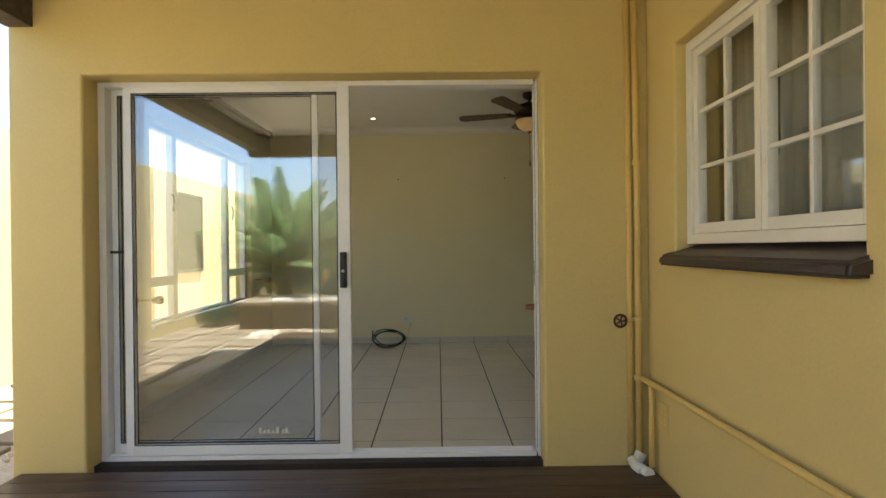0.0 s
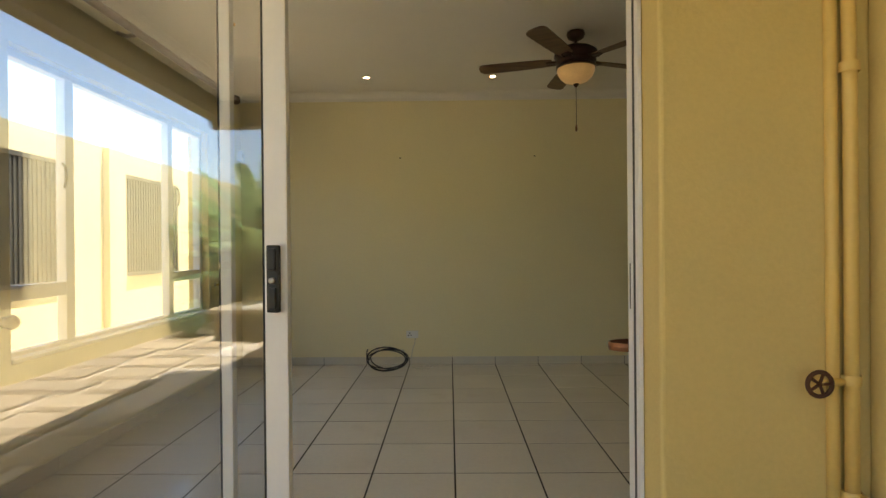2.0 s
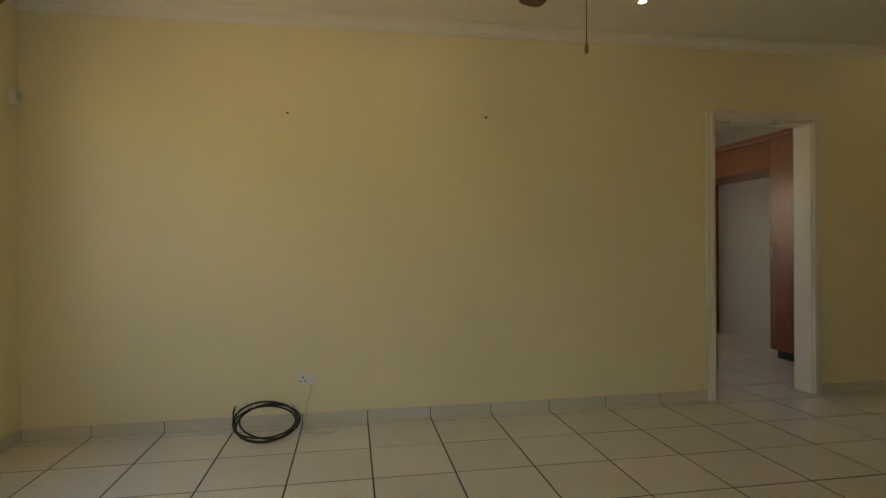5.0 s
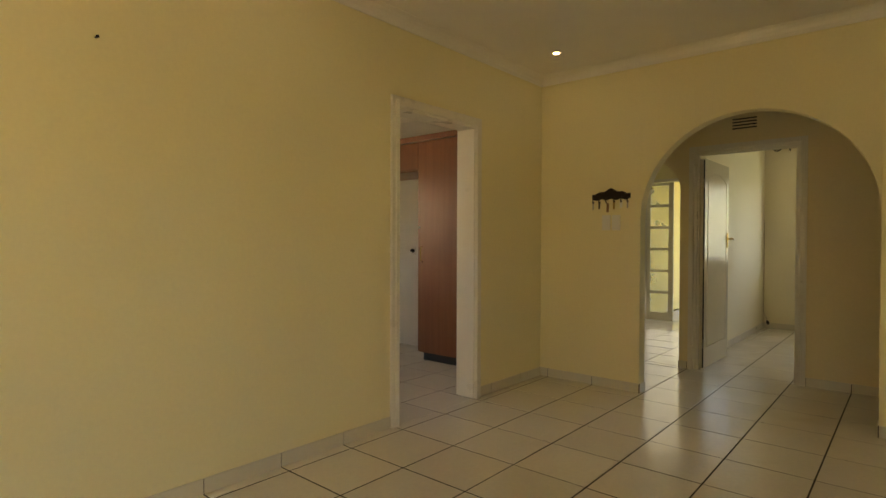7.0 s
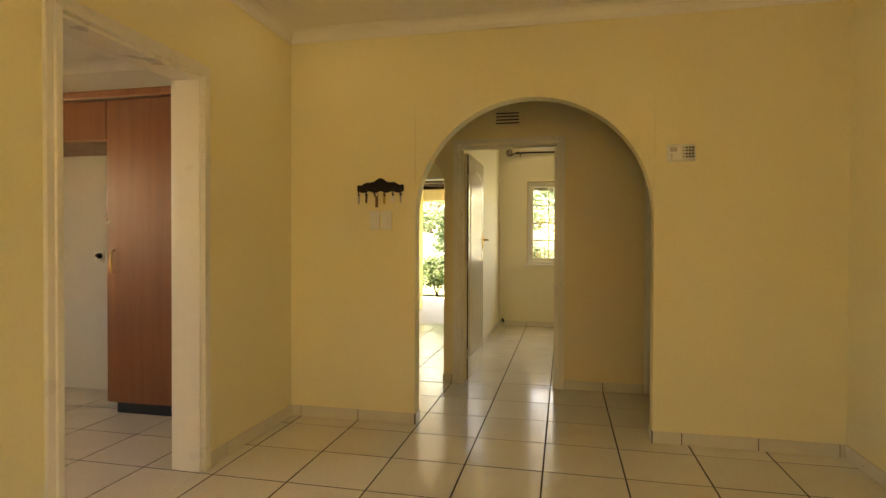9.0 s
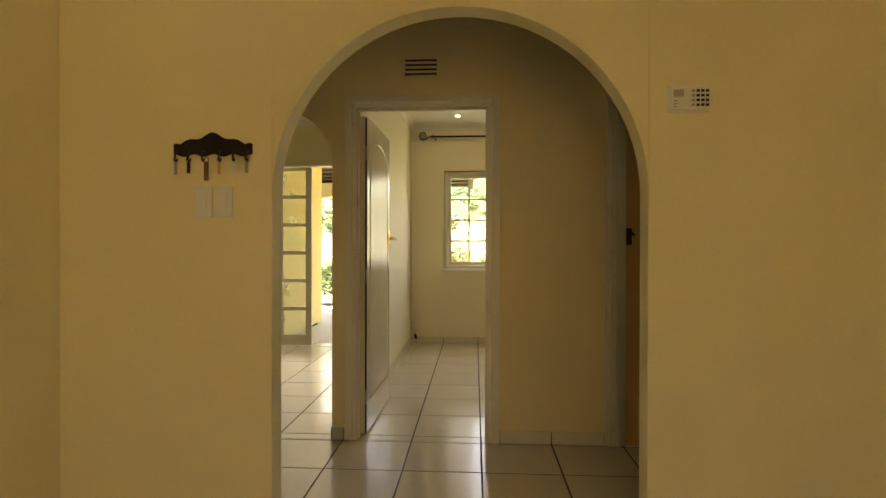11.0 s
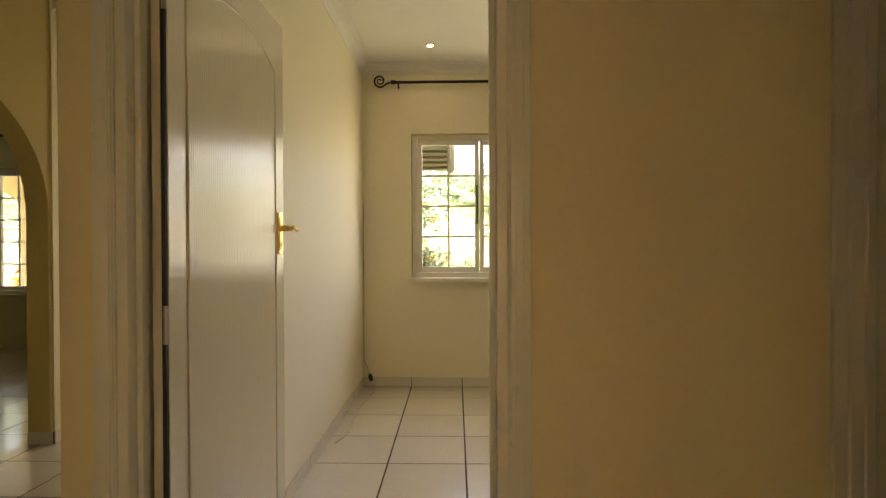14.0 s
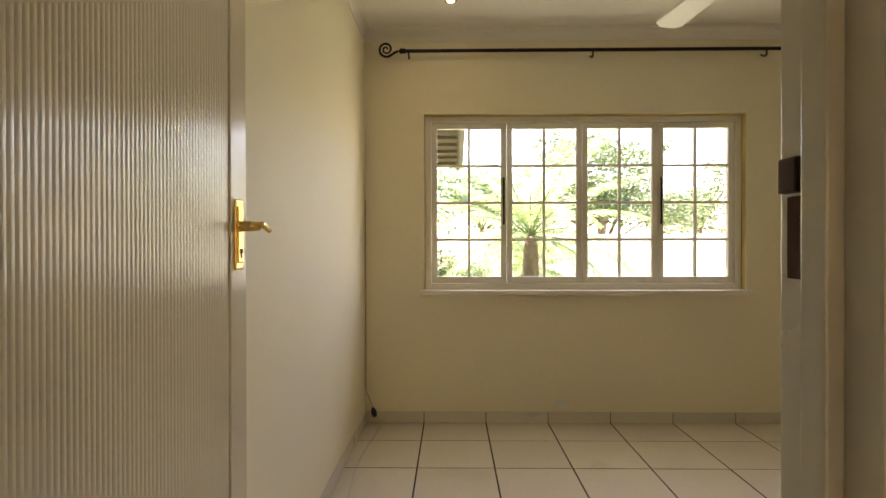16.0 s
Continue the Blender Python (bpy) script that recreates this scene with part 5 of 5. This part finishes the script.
def palm(label, x, y, z, trunk_h, fronds, length, lean=0.0, low=-15, high=80, bow=(45, 80), width=0.028):
    ob = thing("palm_tree", label, "palm", pose(x, y, z))
    bm = bmesh.new()
    pts = [(lean * (k / 8) ** 2, 0, trunk_h * k / 8) for k in range(9)]
    tube_into(bm, pts, 0.17, 12, 0.11)
    for k in range(int(trunk_h / 0.09)):
        zz = 0.05 + k * 0.09
        for j in range(7):
            a = j * 0.9 + k * 0.55
            r = 0.16 - 0.05 * zz / max(trunk_h, 0.1)
            c = Vector((lean * (zz / trunk_h) ** 2 + r * math.cos(a), r * math.sin(a), zz))
            o = Vector((math.cos(a), math.sin(a), 0))
            s = Vector((-math.sin(a), math.cos(a), 0))
            v = [bm.verts.new(q) for q in (c - s * 0.04, c + s * 0.04, c + o * 0.05 + Vector((0, 0, 0.08)))]
            bm.faces.new(v)
    part("trunk", bm, M_TRUNK, ob)
    bm = bmesh.new()
    for k in range(fronds):
        lift = low + (high - low) * (k / fronds) ** 0.8
        frond_into(bm, (lean, 0, trunk_h), k * 137.5 + rnd.uniform(-12, 12), lift + rnd.uniform(-6, 6), length * rnd.uniform(0.85, 1.1), rnd.uniform(*bow), width=width)
    part("crown", bm, M_PALM, ob)
    return ob


def leaves_into(bm, c, spread, n, size, flat=0.8):
    for _ in range(n):
        d = Vector((rnd.gauss(0, 1), rnd.gauss(0, 1), rnd.gauss(0, flat)))
        d = d.normalized() * rnd.uniform(0.25, 1.0) ** 0.5
        p = Vector(c) + Vector((d.x * spread[0], d.y * spread[1], d.z * spread[2]))
        u = Vector((rnd.uniform(-1, 1), rnd.uniform(-1, 1), rnd.uniform(-0.5, 0.5))).normalized()
        w = u.cross(Vector((rnd.uniform(-1, 1), rnd.uniform(-1, 1), rnd.uniform(0.2, 1)))).normalized()
        s = size * rnd.uniform(0.6, 1.3)
        v = [bm.verts.new(q) for q in (p - u * s, p + w * s * 0.42, p + u * s, p - w * s * 0.42)]
        bm.faces.new(v)


def shrub(label, x, y, z, r, h, n, size, material, flowers=0, name="shrub"):
    ob = thing(name, label, "shrub", pose(x, y, z))
    bm = bmesh.new()
    for k in range(7):
        a = rnd.uniform(0, 6.28)
        tube_into(bm, [(0, 0, 0), (0.2 * r * math.cos(a), 0.2 * r * math.sin(a), h * 0.35), (0.6 * r * math.cos(a), 0.6 * r * math.sin(a), h * 0.75)], 0.015, 5, 0.005)
    part("stems", bm, M_TRUNK, ob)
    bm = bmesh.new()
    for k in range(9):
        a, f = rnd.uniform(0, 6.28), rnd.uniform(0.1, 0.65)
        leaves_into(bm, (f * r * math.cos(a), f * r * math.sin(a), h * rnd.uniform(0.35, 0.8)), (r * 0.5, r * 0.5, h * 0.3), n // 9, size)
    part("crown", bm, material, ob)
    if flowers:
        bm = bmesh.new()
        leaves_into(bm, (0, 0, h * 0.6), (r, r, h * 0.45), flowers, size * 0.8)
        part("flowers", bm, M_FLOWER, ob)
    return ob


def tree(label, x, y, z, h, r, n, material, name="tree"):
    ob = thing(name, label, "tree", pose(x, y, z))
    bm = bmesh.new()
    tube_into(bm, [(0, 0, 0), (0.05, 0.02, h * 0.2), (-0.05, 0.05, h * 0.42), (0.1, 0, h * 0.62)], 0.16, 10, 0.06)
    tips = []
    for k in range(13):
        a, f = k * 2.4 + rnd.uniform(-0.3, 0.3), rnd.uniform(0.25, 0.62)
        tip = Vector((r * rnd.uniform(0.4, 0.9) * math.cos(a), r * rnd.uniform(0.4, 0.9) * math.sin(a), h * (f + rnd.uniform(0.05, 0.34))))
        tube_into(bm, [(0, 0, h * f * 0.8), tip * 0.5 + Vector((0, 0, h * f * 0.45)), tip], 0.05, 6, 0.012)
        tips.append(tip)
    part("trunk", bm, M_TRUNK, ob)
    bm = bmesh.new()
    for tip in tips:
        for _ in range(3):
            leaves_into(bm, tip + Vector((rnd.gauss(0, 0.22), rnd.gauss(0, 0.22), rnd.gauss(0, 0.15))) * r, (r * 0.33, r * 0.33, r * 0.24), n // 39, 0.09)
    part("crown", bm, material, ob)
    return ob


palm("stubby palm with a broad arching crown behind the patio", -3.1, -4.37, -0.14, 0.95, 54, 2.1, low=10, high=84, bow=(18, 45), width=0.045)
palm("taller palm beside the stubby one", -1.2, -5.27, -0.14, 1.3, 24, 1.9)
shrub("tall olive-green bush before the back wall", -1.9, -6.2, -0.105, 0.8, 2.1, 5500, 0.06, M_PALE_LEAF)
shrub("dense bush under the palms", -3.4, -6.2, -0.105, 0.85, 1.5, 3500, 0.06, M_LEAF)
shrub("light green rounded bush by the spa tub", -3.75, -2.62, -0.105, 0.34, 0.62, 1400, 0.035, M_PALE_LEAF)
shrub("leafy flowering shrub below the palm", -1.9, -3.97, -0.105, 0.7, 0.95, 1800, 0.05, M_LEAF, 60)
shrub("leafy dark shrub against the wall", -3.6, -4.27, -0.105, 0.6, 1.1, 1500, 0.05, M_LEAF)
tree("leafy tree behind the back wall", -0.4, -9.0, -0.14, 4.2, 1.8, 9000, M_LEAF)
shrub("leafy dark shrub in the passage", -3.95, 4.3, -0.105, 0.28, 0.7, 900, 0.04, M_LEAF)

# lattice panels on the garden wall
LAT = {}


def lattice(y0, y1, z0, z1):
    ob = thing("lattice_panel", "dark weathered timber lattice panel on the garden wall", "lattice", pose(-4.299, y0, z0), group="lattice panels")
    w, h = y1 - y0, z1 - z0
    key = (round(w, 2), round(h, 2))
    if key not in LAT:
        bm = bmesh.new()
        box_into(bm, 0.0, 0.045, 0, 0.05, 0, h, 0.003)
        box_into(bm, 0.0, 0.045, w - 0.05, w, 0, h, 0.003)
        box_into(bm, 0.0, 0.045, 0.05, w - 0.05, 0, 0.05, 0.003)
        box_into(bm, 0.0, 0.045, 0.05, w - 0.05, h - 0.05, h, 0.003)
        LAT[key] = (mesh_of("frame", bm, M_LATTICE), mesh_of("slat", box(0.022, 0.036, -0.016, 0.016, 0.045, h - 0.045), M_LATTICE), mesh_of("slat", box(0.007, 0.021, 0.045, w - 0.045, -0.016, 0.016), M_LATTICE))
    f, v, hz = LAT[key]
    o = new("frame", f)
    o.parent = ob
    part("backing", box(0.001, 0.006, 0.045, w - 0.045, 0.045, h - 0.045), M_LATTICE, ob, "dark backing board")
    n = round((w - 0.1) / 0.062)
    for k in range(1, n):
        o = new("slat", v)
        o.parent = ob
        o.location = (0, 0.05 + (w - 0.1) * k / n, 0)
    n = round((h - 0.1) / 0.062)
    for k in range(1, n):
        o = new("slat", hz)
        o.parent = ob
        o.location = (0, 0, 0.05 + (h - 0.1) * k / n)


lattice(6.55, 8.02, 0.80, 2.16)
lattice(9.02, 10.43, 0.83, 2.17)
lattice(3.6, 5.0, 0.80, 2.16)
lattice(-0.2, 1.2, 0.80, 2.16)

# electric fence on the wall top
fence = thing("electric_fence", "thin electric fence wires on small posts along the wall", "fence", pose(-4.42, 0, 2.46))
for y in (2.0, 5.0, 8.6, 12.0):
    part("post", tube([(0, y, 0), (0, y, 0.55)], 0.010, 6), M_STEEL, fence)
    for k in range(5):
        part("insulator", box(-0.018, 0.018, y - 0.018, y + 0.018, 0.10 + k * 0.1, 0.125 + k * 0.1), M_PVC, fence)
for k in range(5):
    part("wire", tube([(0.01, -6.0, 0.113 + k * 0.1), (0.01, 15.5, 0.113 + k * 0.1)], 0.0016, 4), M_STEEL, fence)

# neighbour's house beyond the wall
nb = thing("neighbour_house", "pale neighbouring house with a tiled roof behind the wall", "house", pose(-11.0, 24.0, -0.14))
part("wall", box(-3.5, 3.5, -4.5, 4.5, 0, 2.7), M_FENCE, nb)
bm = bmesh.new()
v = [bm.verts.new(p) for p in ((-4.1, -5.1, 2.7), (4.1, -5.1, 2.7), (4.1, 5.1, 2.7), (-4.1, 5.1, 2.7), (0, -2.5, 5.1), (0, 2.5, 5.1))]
for q in ((0, 1, 4), (1, 2, 5, 4), (2, 3, 5), (3, 0, 4, 5), (3, 2, 1, 0)):
    bm.faces.new([v[i] for i in q])
part("roof", bm, M_PEBBLE, nb, "pale tiled hip roof")

# ---- front garden ----
roof = thing("veranda_roof", "sloping tiled veranda roof with dark eave boards", "roof", pose(-0.05, -0.15, 0.08), kind="structure")
bm = bmesh.new()
pr = [(9.0, 2.98), (13.5, 2.34), (13.5, 2.42), (9.0, 3.06)]
for y in (5.95, 14.6):
    row = [bm.verts.new((x, y, z)) for x, z in pr]
    bm.faces.new(row)
bm.verts.ensure_lookup_table()
for i in range(4):
    j = (i + 1) % 4
    bm.faces.new((bm.verts[i], bm.verts[j], bm.verts[4 + j], bm.verts[4 + i]))
part("covering", bm, M_ROOF, roof)
for k in range(16):
    x = 9.15 + k * 0.27
    z = 2.98 - 0.64 * (x - 9.0) / 4.5
    bm = box(x, x + 0.255, 5.92, 14.6, z - 0.058, z - 0.006)
    part("eave_board", bm, M_SOFFIT, roof)
part("barge_board", tube([(9.0, 5.90, 2.97), (13.52, 5.90, 2.34)], 0.07, 4), M_SOFFIT, roof, "dark barge board")

palm("slender feather palm on the front lawn", 14.6, 4.5, -0.10, 1.5, 34, 2.5, low=-25)
palm("young feather palm below the front wall", 16.5, 4.2, -0.10, 0.9, 20, 1.6)
palm("feather palm beyond the lounge window", 15.2, 14.2, -0.10, 1.6, 24, 2.1, low=-20)
palm("low feather palm near the arcade", 14.6, 12.0, -0.10, 0.5, 20, 1.3)
for x, y, h, r, n, m_ in ((22.5, 8.4, 4.6, 2.2, 9000, M_LEAF), (23.2, 4.8, 4.4, 2.0, 8000, M_PALE_LEAF), (23.0, 1.0, 5.2, 2.4, 9000, M_LEAF), (25.5, 11.5, 6.0, 2.8, 9000, M_PALE_LEAF), (22.0, 15.0, 5.4, 2.6, 9000, M_LEAF), (18.0, 7.9, 3.0, 1.4, 7000, M_LEAF), (24.0, 20.0, 5.5, 2.6, 8000, M_LEAF), (26.0, -3.5, 5.0, 2.4, 7000, M_LEAF)):
    tree("broad leafy garden tree", x, y, -0.14, h, r, n, m_)
shrub("leafy green shrub by the front wall", 18.6, 6.4, -0.10, 0.8, 1.3, 2200, 0.06, M_LEAF)
shrub("spiky grey-green shrub under the palm", 15.0, 5.6, -0.10, 0.6, 1.0, 1600, 0.07, M_PALE_LEAF)
shrub("golden croton shrub by the arcade", 13.9, 12.9, -0.10, 0.7, 1.25, 2200, 0.06, M_GOLD)
shrub("golden croton shrub by the arcade", 14.0, 11.3, -0.10, 0.55, 1.0, 1700, 0.06, M_GOLD)
shrub("leafy green shrub beside the terrace", 14.2, 8.6, -0.10, 0.7, 1.0, 2000, 0.07, M_LEAF)
shrub("leafy green shrub beside the terrace", 14.6, 9.7, -0.10, 0.7, 0.9, 2000, 0.07, M_LEAF)
rail = thing("garden_rail", "thin white double rail across the front garden", "rail", pose(15.6, 0, -0.10))
for z in (0.78, 1.02):
    part("bar", tube([(0, 7.0, z), (0, 10.2, z)], 0.02, 8), M_PVC, rail)
for y in (7.0, 8.6, 10.2):
    part("post", tube([(0, y, 0), (0, y, 1.05)], 0.025, 8), M_PVC, rail)


# ---- floor tiles and skirting pieces ----
for base, x0, x1, y0, y1, ox, oy in FLOORS:
    i0, i1 = math.floor((x0 - ox) / PITCH), math.ceil((x1 - ox) / PITCH)
    j0, j1 = math.floor((y0 - oy) / PITCH), math.ceil((y1 - oy) / PITCH)
    for i in range(i0, i1):
        for j in range(j0, j1):
            a, b = max(ox + i * PITCH + JOINT / 2, x0 + 0.001), min(ox + (i + 1) * PITCH - JOINT / 2, x1 - 0.001)
            c, e = max(oy + j * PITCH + JOINT / 2, y0 + 0.001), min(oy + (j + 1) * PITCH - JOINT / 2, y1 - 0.001)
            if b - a < 0.012 or e - c < 0.012:
                continue
            ob = new("tile", tile_mesh(b - a, e - c))
            ob.parent = base
            ob.location = ((a + b) / 2, (c + e) / 2, random.uniform(-0.0006, 0.0006))
SKIRT_MESH = {}
for base, pts, off in SKIRTS:
    for p, q in zip(pts, pts[1:]):
        p, q = Vector((*p, 0)), Vector((*q, 0))
        ln = (q - p).length
        d = (q - p) / ln
        cuts = sorted({0.0, ln, *[off + k * PITCH for k in range(20) if 0.02 < off + k * PITCH < ln - 0.02]})
        for a, b in zip(cuts, cuts[1:]):
            w = round(b - a - 0.005, 3)
            if w < 0.01:
                continue
            if w not in SKIRT_MESH:
                SKIRT_MESH[w] = mesh_of("skirting_tile", box(-w / 2, w / 2, 0.0015, 0.009, 0.0015, 0.078, 0.002), M_SKIRT)
            ob = new("skirting_tile", SKIRT_MESH[w])
            ob.parent = base
            ob.matrix_basis = Matrix.Translation(p + d * (a + b) / 2) @ Matrix.Rotation(math.atan2(d.y, d.x), 4, "Z")
            off_next = (off + 20 * PITCH - ln) % PITCH
        off = off_next if cuts else off
